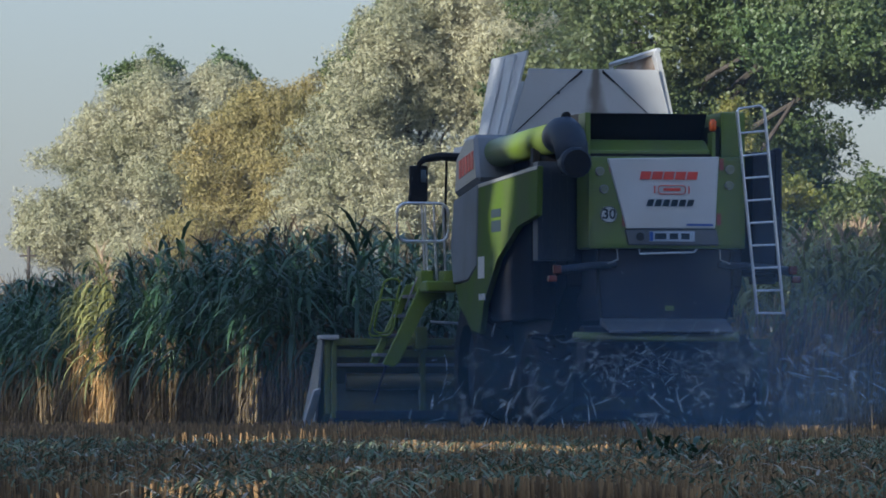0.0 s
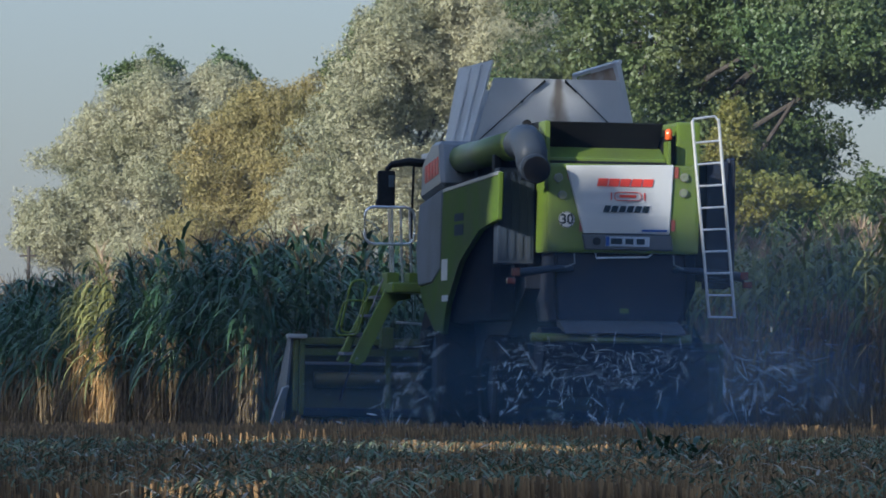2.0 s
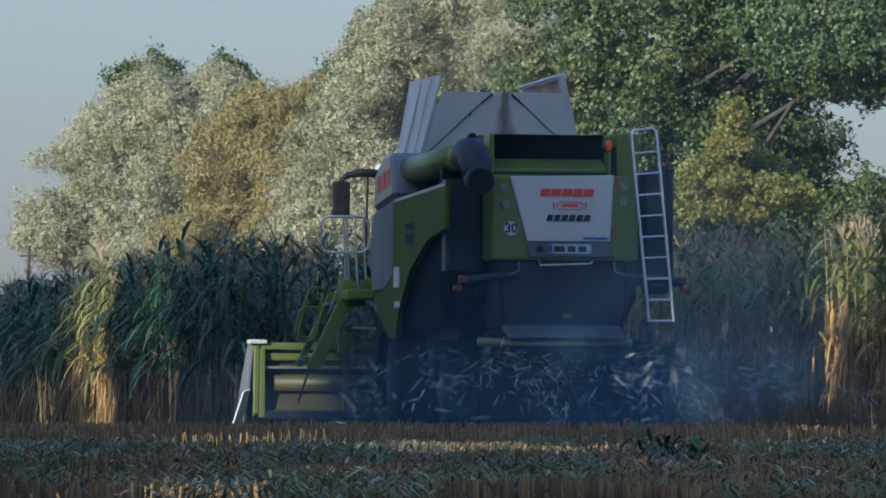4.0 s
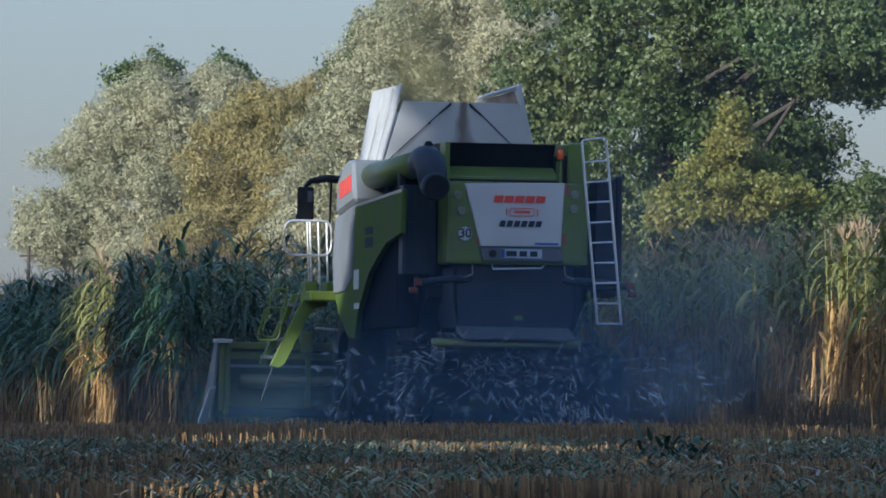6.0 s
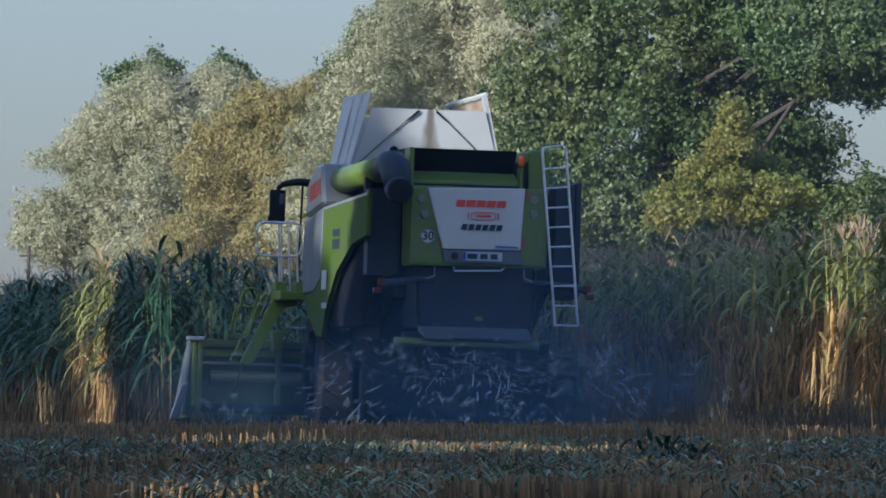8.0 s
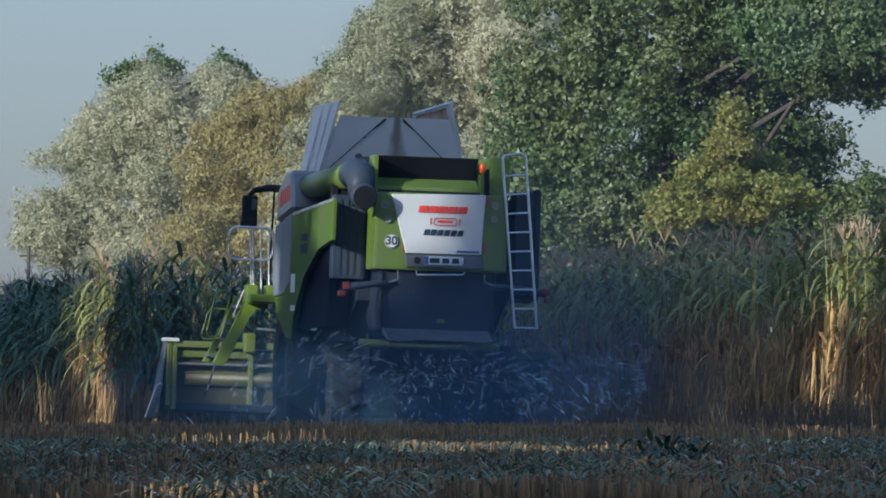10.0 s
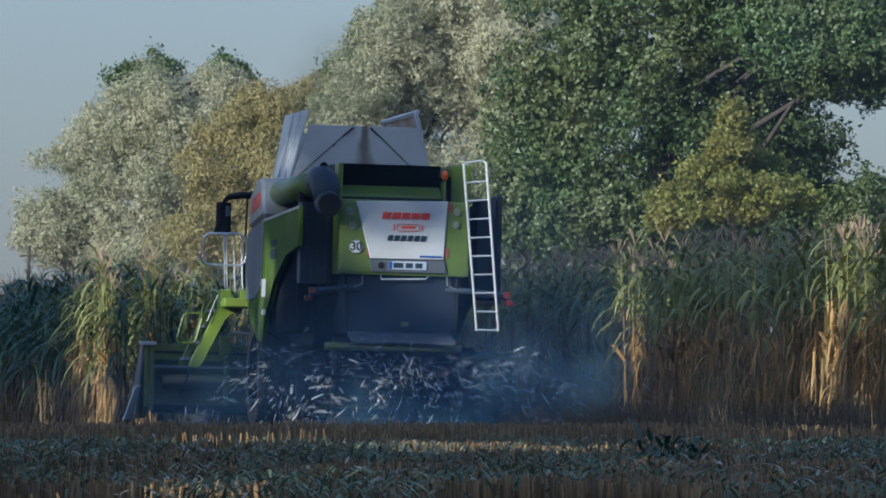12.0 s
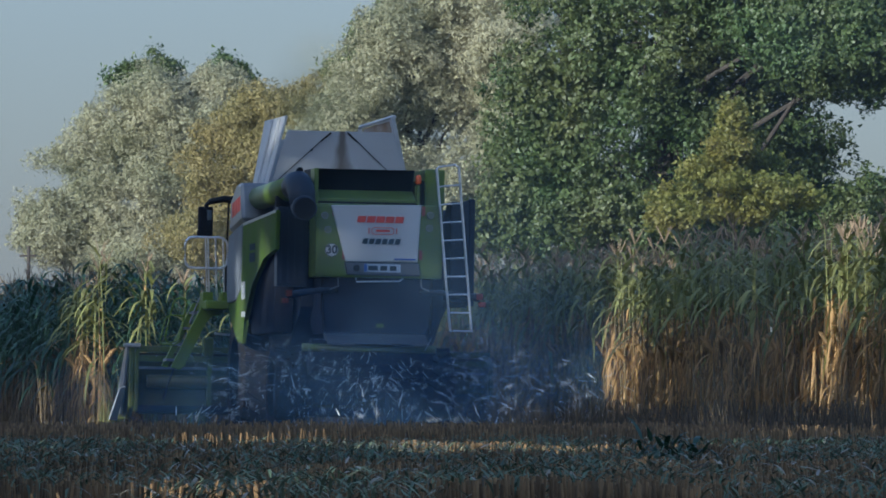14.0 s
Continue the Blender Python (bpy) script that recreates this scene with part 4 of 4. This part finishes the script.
        if s < 0:
            side = part("side_panel", prism([(0.25, 3.31), (3.95, 3.22), (4.03, 2.20), (4.6, 2.02), (5.55, 2.0), (5.2, 1.72), (4.4, 1.40), (3.85, 1.36), (3.6, 1.75), (2.75, 2.28), (1.5, 2.64), (0.32, 2.72)], 0, lo, hi, 0.015), M_SIDE, c, "green side panel over the wheels")
            part("panel_edge", prism([(0.27, 3.27), (3.93, 3.18), (3.93, 3.225), (0.27, 3.315)], 0, lo - 0.008, lo + 0.03, 0.004), M_SILVER, side)
            part("notice", box(lo - 0.006, lo + 0.004, 3.55, 3.95, 2.05, 2.32, 0), M_WHITE, side, "white warning notice")
            part("notice", box(lo - 0.006, lo + 0.004, 3.5, 3.9, 1.78, 1.86, 0), M_WHITE, side)
            for k, (z, h) in enumerate(((2.78, 0.1), (2.6, 0.14))):
                part("side_marking", box(lo - 0.005, lo + 0.004, 2.5, 3.1, z, z + h, 0), M_INK, side, "dark plain marking")
            col = part("front_column", prism([(3.98, 3.23), (5.55, 3.08), (5.75, 2.5), (5.6, 2.02), (4.62, 2.04), (4.05, 2.21)], 0, lo - 0.01, hi, 0.015), M_COLUMN, c, "silver side fairing")
            part("roof_fairing", prism([(3.98, 3.27), (5.52, 3.12), (5.40, 3.62), (4.75, 3.86), (4.2, 3.86)], 0, lo - 0.01, -1.05, 0.05), M_SILVER, c, "silver tank fairing with plain red marking")
            for k in range(5):
                part("fairing_marking", prism([(4.22 + k * 0.2, 3.43 - k * 0.02), (4.36 + k * 0.2, 3.415 - k * 0.02), (4.38 + k * 0.2, 3.64 - k * 0.02), (4.24 + k * 0.2, 3.655 - k * 0.02)], 0, lo - 0.018, lo - 0.008, 0), M_RED, c)
        else:
            part("side_panel", prism([(0.5, 3.55), (3.95, 3.40), (5.6, 3.2), (5.7, 2.2), (4.1, 1.40), (3.5, 1.75), (2.6, 2.1), (0.5, 1.95)], 0, 1.40, 1.50, 0.02), M_DARK, c, "dark ventilated side panel")
            part("side_grille", box(1.12, 1.40, 0.45, 0.9, 2.05, 3.50, 0.03), M_DARK, c)
    part("recess_panel", box(-1.44, -0.99, 0.7, 1.0, 2.2, 3.38, 0.02), M_SLATE, c, "slate grey louvred panel beside the hood")
    for k in range(4):
        x = -1.38 + k * 0.1
        part("louvre", box(x, x + 0.05, 0.685, 0.70, 2.25, 3.32, 0.006), M_SLATE, c)
    part("body_core", prism([(0.9, 3.3), (6.0, 3.3), (6.0, 1.1), (4.2, 0.9), (2.2, 1.2), (0.9, 1.9)], 0, -1.05, 1.1), M_DARK, c, "dark threshing body")
    # box that fills the wheel arch with painted shade
    part("arch_shade", box(-1.40, -1.1, 1.2, 3.9, 1.5, 2.9, 0.1), M_ARCH_SHADE, c)
    part("engine_deck", box(-1.0, 1.05, 1.5, 4.5, 3.35, 3.80, 0.05), M_DARK, c)
    part("grain_tank", box(-1.25, 1.25, 4.35, 6.35, 3.25, 3.86, 0.05), M_SILVER, c, "grain tank")

    # tank flaps, raised
    rear = part("rear_flap", slab([(-1.05, 4.5, 3.80), (1.12, 4.5, 3.80), (0.86, 4.38, 4.70), (-0.80, 4.38, 4.70)], 0.02), M_STAINED, c, "bright sheet metal tank flap with rust stain")
    for x0, x1 in ((-0.12, -1.0), (0.14, 1.06)):
        part("flap_cable", tube([(x0, 4.36, 4.69), (x1, 4.47, 3.86)], 0.007, 5), M_BLACK, rear)
        d = 1 if x1 > 0 else -1
        part("flap_bracket", tube([(x0, 4.35, 4.67), (x0 + d * 0.16, 4.37, 4.54)], 0.013, 5), M_BLACK, rear)
    part("flap_bolt", disc(-0.42, 4.385, 4.40, 0.02, 0.02), M_INK, rear)
    part("left_flap", slab([(-1.10, 6.3, 3.80), (-1.10, 4.5, 3.80), (-0.82, 4.40, 4.93), (-0.90, 6.3, 4.93)], 0.025), M_FLAP, c, "bright ribbed sheet metal tank flap")
    for k in range(2):
        y = 4.85 + 0.7 * k
        part("flap_rib", tube([(-1.12, y, 3.82), (-0.87, y, 4.9)], 0.018, 5), M_FLAP, c)
    right = part("right_flap", slab([(1.16, 4.5, 3.80), (1.16, 6.3, 3.80), (0.95, 6.3, 4.95), (0.88, 4.40, 4.95)], 0.06), M_FLAP, c)
    part("flap_frame", tube([(0.88, 4.42, 4.95), (0.52, 5.6, 4.83), (0.55, 5.6, 4.65)], 0.035, 5), M_WHITE, right)
    part("flap_web", slab([(0.86, 4.6, 4.90), (0.56, 5.5, 4.80), (0.58, 5.5, 4.60), (0.86, 4.6, 4.60)], 0.02), M_RUST, right)
    part("front_flap", slab([(1.12, 6.3, 3.80), (-1.05, 6.3, 3.80), (-0.85, 6.4, 4.65), (0.86, 6.4, 4.65)], 0.02), M_FLAP, c)

    # unloading auger
    auger = part("auger_tube", tube([(-1.24, 5.0, 3.62), (-1.24, 2.6, 3.64), (-1.22, 0.45, 3.67)], 0.182, 20), M_GREEN, c, "green unloading auger tube", True)
    part("auger_elbow", tube([(-1.22, 0.62, 3.66), (-1.22, 0.40, 3.69), (-1.21, 0.20, 3.69), (-1.20, 0.05, 3.63), (-1.19, -0.04, 3.52), (-1.185, -0.08, 3.38), (-1.185, -0.08, 3.20)], 0.18, 20, radii=[0.19, 0.205, 0.205, 0.205, 0.20, 0.19, 0.15]), M_SLATE, auger, "dark grey steel auger elbow", True)
    part("auger_spout", tube([(-1.185, -0.06, 3.36), (-1.18, -0.22, 3.34), (-1.18, -0.32, 3.32)], 0.178, 20), M_SLATE, auger, "", True)
    part("auger_mouth", tube([(-1.18, -0.322, 3.32), (-1.18, -0.328, 3.319)], 0.16, 20), M_BLACK, auger)
    part("auger_ring", tube([(-1.22, 0.62, 3.67), (-1.22, 0.55, 3.67)], 0.19, 20), M_BLACK, auger)
    part("auger_lamp", disc(-1.19, 0.2, 3.90, 0.05, 0.1), M_BLACK, auger)
    part("auger_hook", tube([(-1.32, 1.2, 3.40), (-1.34, 1.15, 3.55), (-1.30, 1.15, 3.62)], 0.02, 5), M_BLACK, c)
    part("auger_cradle", box(-1.40, -1.05, 1.2, 1.35, 3.3, 3.56, 0.02), M_BLACK, c)

    # cab front, mirror and platform
    cab = part("cab", prism([(6.4, 2.0), (6.4, 3.7), (7.7, 3.72), (8.0, 2.9), (7.7, 2.0)], 0, -1.0, 1.0, 0.05), M_BLACK, c, "dark glazed cab")
    part("cab_roof", box(-1.1, 1.1, 6.3, 7.95, 3.70, 3.86, 0.06), M_WHITE, cab)
    part("cab_bar", tube([(-1.36, 7.0, 3.66), (-1.38, 7.0, 2.9), (-1.40, 6.95, 2.06)], 0.018, 6), M_BLACK, c)
    marm = part("mirror_arm", tube([(-1.15, 6.9, 3.68), (-1.45, 6.95, 3.70), (-1.66, 7.0, 3.66), (-1.72, 7.0, 3.60), (-1.73, 7.0, 3.5)], 0.045, 8, radii=[0.06, 0.055, 0.045, 0.035, 0.03]), M_BLACK, c, "black mirror arm")
    mir = part("mirror", box(-1.85, -1.61, 6.96, 7.06, 3.10, 3.58, 0.04), M_BLACK, marm)
    part("mirror_glass", box(-1.71, -1.635, 6.945, 6.955, 3.36, 3.52, 0.0), M_MIRROR, mir)
    part("small_mirror", box(-1.87, -1.66, 6.95, 7.05, 3.07, 3.20, 0.04), M_BLACK, marm)
    part("platform", prism([(5.7, 1.92), (5.7, 2.06), (6.9, 2.06), (6.9, 1.92)], 0, -1.86, -1.40, 0.02), M_LIME, c, "green access platform")
    for x0, x1 in ((-1.86, -1.70), (-1.56, -1.40)):
        part("platform_block", box(x0, x1, 6.1, 6.5, 2.0, 2.20, 0.02), M_LIME, c, "lime green platform bracket")
    rail = part("platform_rail", tube(round_loop(-2.12, -1.45, 2.58, 3.07, 6.4, 0.12), 0.019, 8, closed=True), M_ALU, c, "light tubular handrail")
    for x, z in ((-1.74, 2.06), (-1.62, 2.06), (-1.50, 2.06)):
        part("rail_post", tube([(x - 0.02, 6.4, 3.06), (x, 6.4, 2.5), (x + 0.02, 6.4, z)], 0.016, 6), M_ALU, rail)
    part("rail_post", tube([(-1.80, 6.4, 3.07), (-1.76, 6.4, 2.14), (-1.70, 6.4, 2.10)], 0.014, 6), M_ALU, rail)
    steps = part("access_steps", prism([(-1.52, 2.05), (-1.84, 2.03), (-2.34, 1.0), (-2.20, 0.96), (-2.12, 1.02), (-1.80, 1.72), (-1.70, 1.83), (-1.52, 1.85)], 1, 6.2, 6.27), M_LIME, c, "green access steps with tube rails")
    part("step_cheek", prism([(-1.84, 2.03), (-1.96, 2.03), (-2.44, 1.02), (-2.34, 1.0)], 1, 6.6, 6.66), M_LIME, steps)
    for k in range(4):
        x, z = -2.28 + 0.13 * k, 1.12 + 0.25 * k
        part("step", box(x - 0.13, x + 0.05, 6.22, 6.65, z - 0.02, z + 0.02, 0.006), M_GREY, steps)
    part("hoop", tube(round_loop(-2.42, -2.20, 1.40, 2.10, 6.5, 0.09, 0.22), 0.018, 6, closed=True), M_LIME, steps)
    part("hoop", tube(round_loop(-2.54, -2.24, 1.36, 1.82, 6.15, 0.07, 0.25), 0.016, 6, closed=True), M_LIME, steps)
    part("step_rail", tube([(-1.90, 6.15, 2.12), (-1.98, 6.15, 1.92), (-2.06, 6.15, 1.70)], 0.012, 6), M_GREY, steps)
    part("step_stay", tube([(-2.28, 6.3, 0.98), (-2.36, 6.3, 0.75), (-2.44, 6.3, 0.5)], 0.016, 6), M_DARK, steps)

    # running gear
    for s in (-1, 1):
        wheel(c, s * 1.16, 4.9, 0.92, 0.68, 22)
        wheel(c, s * 1.12, 1.75, 0.66, 0.46, 18)
    part("rear_axle", box(-1.0, 1.0, 1.62, 1.88, 0.58, 0.82, 0.03), M_DARK, c)
    part("front_axle", box(-1.0, 1.0, 4.75, 5.05, 0.7, 1.1, 0.04), M_DARK, c)
    part("feeder_house", prism([(5.9, 2.0), (6.3, 1.1), (8.0, 0.45), (8.0, 1.25), (6.6, 2.05)], 0, -0.85, 0.85), M_DARK, c, "dark feeder house")
    part("feeder_ram", tube([(-0.98, 7.4, 1.53), (-1.5, 7.4, 1.56)], 0.02, 6), M_ALU, c)

    # maize header
    hd = part("header_beam", box(-2.70, 3.2, 7.95, 8.12, 1.25, 1.35, 0.02), M_HEADER, c, "yellow-green header top beam")
    part("header_tube", box(-2.66, 3.1, 8.0, 8.1, 1.10, 1.20, 0.015), M_HEADER, hd)
    part("header_back", prism([(8.06, 1.24), (8.12, 0.75), (8.02, 0.30), (8.12, 0.25), (8.25, 0.8), (8.2, 1.24)], 0, -2.66, 3.1), M_OLIVE_SHEET, hd, "olive dusty header back wall")
    part("header_trough", tube([(-2.5, 8.05, 0.78), (0, 8.05, 0.78), (3.0, 8.05, 0.78)], 0.11, 12), M_OLIVE_SHEET, hd, "", True)
    part("header_sill", box(-2.66, 3.1, 7.92, 8.1, 0.28, 0.40, 0.02), M_DARK, hd)
    part("header_bar", box(-2.64, 3.0, 7.97, 8.05, 0.98, 1.02, 0.01), M_GREY, hd)
    for x in (-2.68, -1.50, 1.5, 3.12):
        part("header_post", box(x - 0.035, x + 0.035, 7.93, 8.1, 0.30, 1.26, 0.012), M_HEADER, hd)
    part("header_box", box(-1.62, -1.46, 7.8, 8.1, 1.2, 1.5, 0.03), M_HEADER, hd)
    end = part("header_end", prism([(7.95, 1.34), (8.0, 0.35), (8.4, 0.18), (9.8, 0.15), (9.9, 0.3), (8.9, 0.95), (8.3, 1.36)], 0, -2.80, -2.71, 0.02), M_HEADER, hd, "yellow-green header end plate")
    part("divider", slab([(-2.83, 8.0, 1.33), (-2.82, 8.4, 1.33), (-2.90, 9.2, 0.25), (-2.92, 8.05, 0.25)], 0.03), M_SILVER, end, "pale grey crop divider sheet")
    part("divider_skid", slab([(-2.96, 7.95, 0.66), (-2.86, 8.0, 0.70), (-2.98, 8.1, 0.16), (-3.12, 7.98, 0.16)], 0.03), M_WHITE, end, "white divider tip")
    part("end_cap", box(-2.88, -2.62, 7.9, 8.15, 1.33, 1.39, 0.025), M_WHITE, end, "white plastic cap")
    return c


HARVESTER = combine()


# ---- straw thrown by the chopper ----
def straw_mesh(seed, wide):
    rng = np.random.default_rng(seed)
    h = Heap()
    for _ in range(27):
        a, b = rng.uniform(0, math.tau), rng.uniform(-1, 1)
        base = rng.normal(size=3) * np.array((wide, 0.28, 0.20)) * 0.6
        L = rng.uniform(0.07, 0.17) if rng.random() < 0.75 else rng.uniform(0.17, 0.32)
        h.add(*ribbon(base, (math.cos(a), math.sin(a), b), (0.1, 0.2, 1), L, rng.uniform(0.007, 0.021), rng.uniform(-1.0, 1.3), 3))
    return h.mesh("straw", [M_STRAW])


STRAW = []


def straw():
    rng = np.random.default_rng(77)
    meshes = [straw_mesh(200 + k, 0.5) for k in range(10)]
    t = -0.75
    while t < 14.0:
        for lane in range(8):
            ob = new("chopped_straw", meshes[int(rng.integers(10))])
            tagged(ob, "pale chopped maize leaves and stalks thrown behind the harvester", "straw", kind="stuff")
            STRAW.append((ob, t + rng.uniform(-0.08, 0.08), lane, rng.integers(1 << 30)))
        t += 0.15


straw()

CLOUDS = []


def motes(name, n, size, centre, spread, mat, label, seed):
    """Airborne dust as a great many tiny flakes."""
    rng = np.random.default_rng(seed)
    c = rng.normal(size=(n, 3)) * np.array(spread) + np.array(centre)
    c[:, 2] = np.abs(c[:, 2] - 0.05) + 0.05
    d = rng.normal(size=(n, 3, 3)) * size * 0.55
    v = (c[:, None, :] + d).reshape(-1, 3)
    ob = new(name, raw(name, v, np.arange(n * 3).reshape(-1, 3), [mat]))
    tagged(ob, label, "dust", kind="stuff")
    return ob


def veil(name, centre, half, mat, label, seed):
    """Billows of fine dust and painted haze: each one uneven sheet among several that stand one behind the other."""
    verts, faces = [], []
    nx, nz = 28, 12
    for j in range(nz + 1):
        for i in range(nx + 1):
            x = half[0] * (2 * i / nx - 1)
            z = half[2] * (2 * j / nz - 1)
            y = half[1] * noise.noise((x * 0.8, z * 0.8, seed * 3.7))
            verts.append((x, y, z))
    faces = [(j * (nx + 1) + i, j * (nx + 1) + i + 1, (j + 1) * (nx + 1) + i + 1, (j + 1) * (nx + 1) + i) for j in range(nz) for i in range(nx)]
    ob = new(name, raw(name, verts, faces, [mat], smooth=True))
    tagged(ob, label, "dust", kind="stuff")
    return ob, Vector(centre)


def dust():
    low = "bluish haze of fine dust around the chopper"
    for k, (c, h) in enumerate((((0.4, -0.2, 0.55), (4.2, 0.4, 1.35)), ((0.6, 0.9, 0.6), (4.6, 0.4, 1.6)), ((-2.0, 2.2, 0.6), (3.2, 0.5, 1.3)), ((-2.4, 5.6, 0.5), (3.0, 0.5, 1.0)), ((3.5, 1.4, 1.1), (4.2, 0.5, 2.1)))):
        ob, centre = veil("dust_and_tint_haze", c, h, M_THIN if k in (2, 3, 4) else M_HAZE, low, k)
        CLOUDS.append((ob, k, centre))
    # veils added before the harvester to paint its blacks bluer and lighter
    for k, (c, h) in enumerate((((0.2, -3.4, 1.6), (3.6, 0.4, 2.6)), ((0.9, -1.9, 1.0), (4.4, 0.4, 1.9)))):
        ob, centre = veil("dust_and_tint_haze", c, h, M_TONE_LIFT, "thin bluish veil added to lift the harvester's dark tones", 40 + k)
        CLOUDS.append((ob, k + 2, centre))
    CLOUDS.append((motes("dust_cloud", 6000, 0.005, (0.2, -1.2, 0.7), (2.2, 1.6, 0.5), M_DUST, "fine chaff dust in the air behind the chopper", 300), 5, Vector()))
    # added sheets of painted blue haze, before the trees and the harvester
    ob, centre = veil("painted_air_haze", (0, 0, 0), (70, 1.0, 45), M_AIR, "thin bluish sheet of painted air haze before the trees", 20)
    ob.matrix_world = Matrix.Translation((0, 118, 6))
    ob, centre = veil("painted_air_haze", (0, 0, 0), (30, 0.3, 18), M_AIR, "thin bluish sheet of painted air haze before the harvester", 23)
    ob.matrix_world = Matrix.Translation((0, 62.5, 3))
    plume = "yellowish grain dust blowing above the open tank"
    for k, (c, h) in enumerate((((-0.25, 5.0, 5.35), (0.9, 0.3, 1.0)), ((-0.1, 5.6, 5.5), (1.1, 0.3, 1.2)))):
        ob, centre = veil("dust_plume", c, h, M_PLUME, plume, 7 + k)
        CLOUDS.append((ob, 6 + k, centre))

dust()


# ---- what moves ----
def motions():
    times = [r[0] for r in DRIVE]
    walk(HARVESTER, [(t, drive_pose(t)) for t in times])
    for ob, k, centre in CLOUDS:
        rows = []
        for t in times:
            sway = (0.25 * math.sin(0.9 * t + 2 * k), 0.2 * math.sin(1.3 * t + k), 0.05 * math.sin(1.1 * t + 3 * k))
            rows.append((t, drive_pose(t) @ pose(*(Vector(sway) * (1.0 if k < 6 else 0.4) + centre))))
        walk(ob, rows)
    for ob, u in SLICES:
        # the front of the header is 9.3 m ahead of the rear hood
        ds = np.array([r[1] for r in DRIVE])
        when = float(np.interp(u - 9.2, ds, times))
        if u - 9.2 >= ds[-1]:
            walk(ob, [(0, pose(0, 0, 0)), (14, pose(0, 0, 0))])
            continue
        rows = [(0.0, pose(0, 0, 0))]
        if when > 0.15:
            rows.append((when, pose(0, 0, 0)))
        for dt, z in ((0.35, -1.5), (0.75, -3.6)):
            if when + dt < 13.95:
                rows.append((when + dt, pose(0, 0, z)))
        rows.append((14.0, rows[-1][1] if when + 0.75 < 13.95 else pose(0, 0, -2.0)))
        walk(ob, rows)
    for ob, t0, lane, seed in STRAW:
        r = np.random.default_rng(seed)
        side = (lane - 3.5) * 0.16 + r.normal(0, 0.05)
        v = Vector(((lane - 3.5) * 2.15 + 1.2 + r.normal(0, 1.0), -r.uniform(1.0, 4.0), r.uniform(-1.0, 0.2) + 0.3 * abs(lane - 3.5)))
        axis = Vector(r.normal(size=3)).normalized()
        spin = r.uniform(2, 5) * (1 if r.random() < 0.5 else -1)
        stay = Matrix.Translation((0, 2.4, 2.2))

        def flight(tau):
            m = drive_pose(max(0.0, t0))
            drag = (1 - math.exp(-1.6 * tau)) / 1.6
            p = Vector((side + v.x * drag, -0.1 + v.y * drag, 1.0 + v.z * drag - 2.4 * tau * tau))
            p.z = max(p.z, -0.55)
            return m @ Matrix.Translation(p) @ Matrix.Rotation(spin * min(tau, 0.7), 4, axis)
        rows = []
        t = 0.0
        while t < t0 - 0.25:
            rows.append((t, drive_pose(t) @ stay))
            t += 1.5
        if t0 > 0.1:
            rows.append((t0 - 0.1, drive_pose(t0 - 0.1) @ stay))
        for tau in (0.0, 0.12, 0.25, 0.4, 0.6, 0.85):
            if 0.0 < t0 + tau < 14.0:
                rows.append((t0 + tau, flight(tau)))
        if rows and rows[0][0] > 0.0:
            rows.insert(0, (0.0, flight(-t0) if t0 < 0 else drive_pose(0) @ stay))
        if not rows:
            rows = [(0.0, flight(max(0.0, -t0)))]
        rows.append((14.0, flight(14.0 - t0) if t0 < 13.95 else drive_pose(14.0) @ stay))
        walk(ob, rows)


motions()
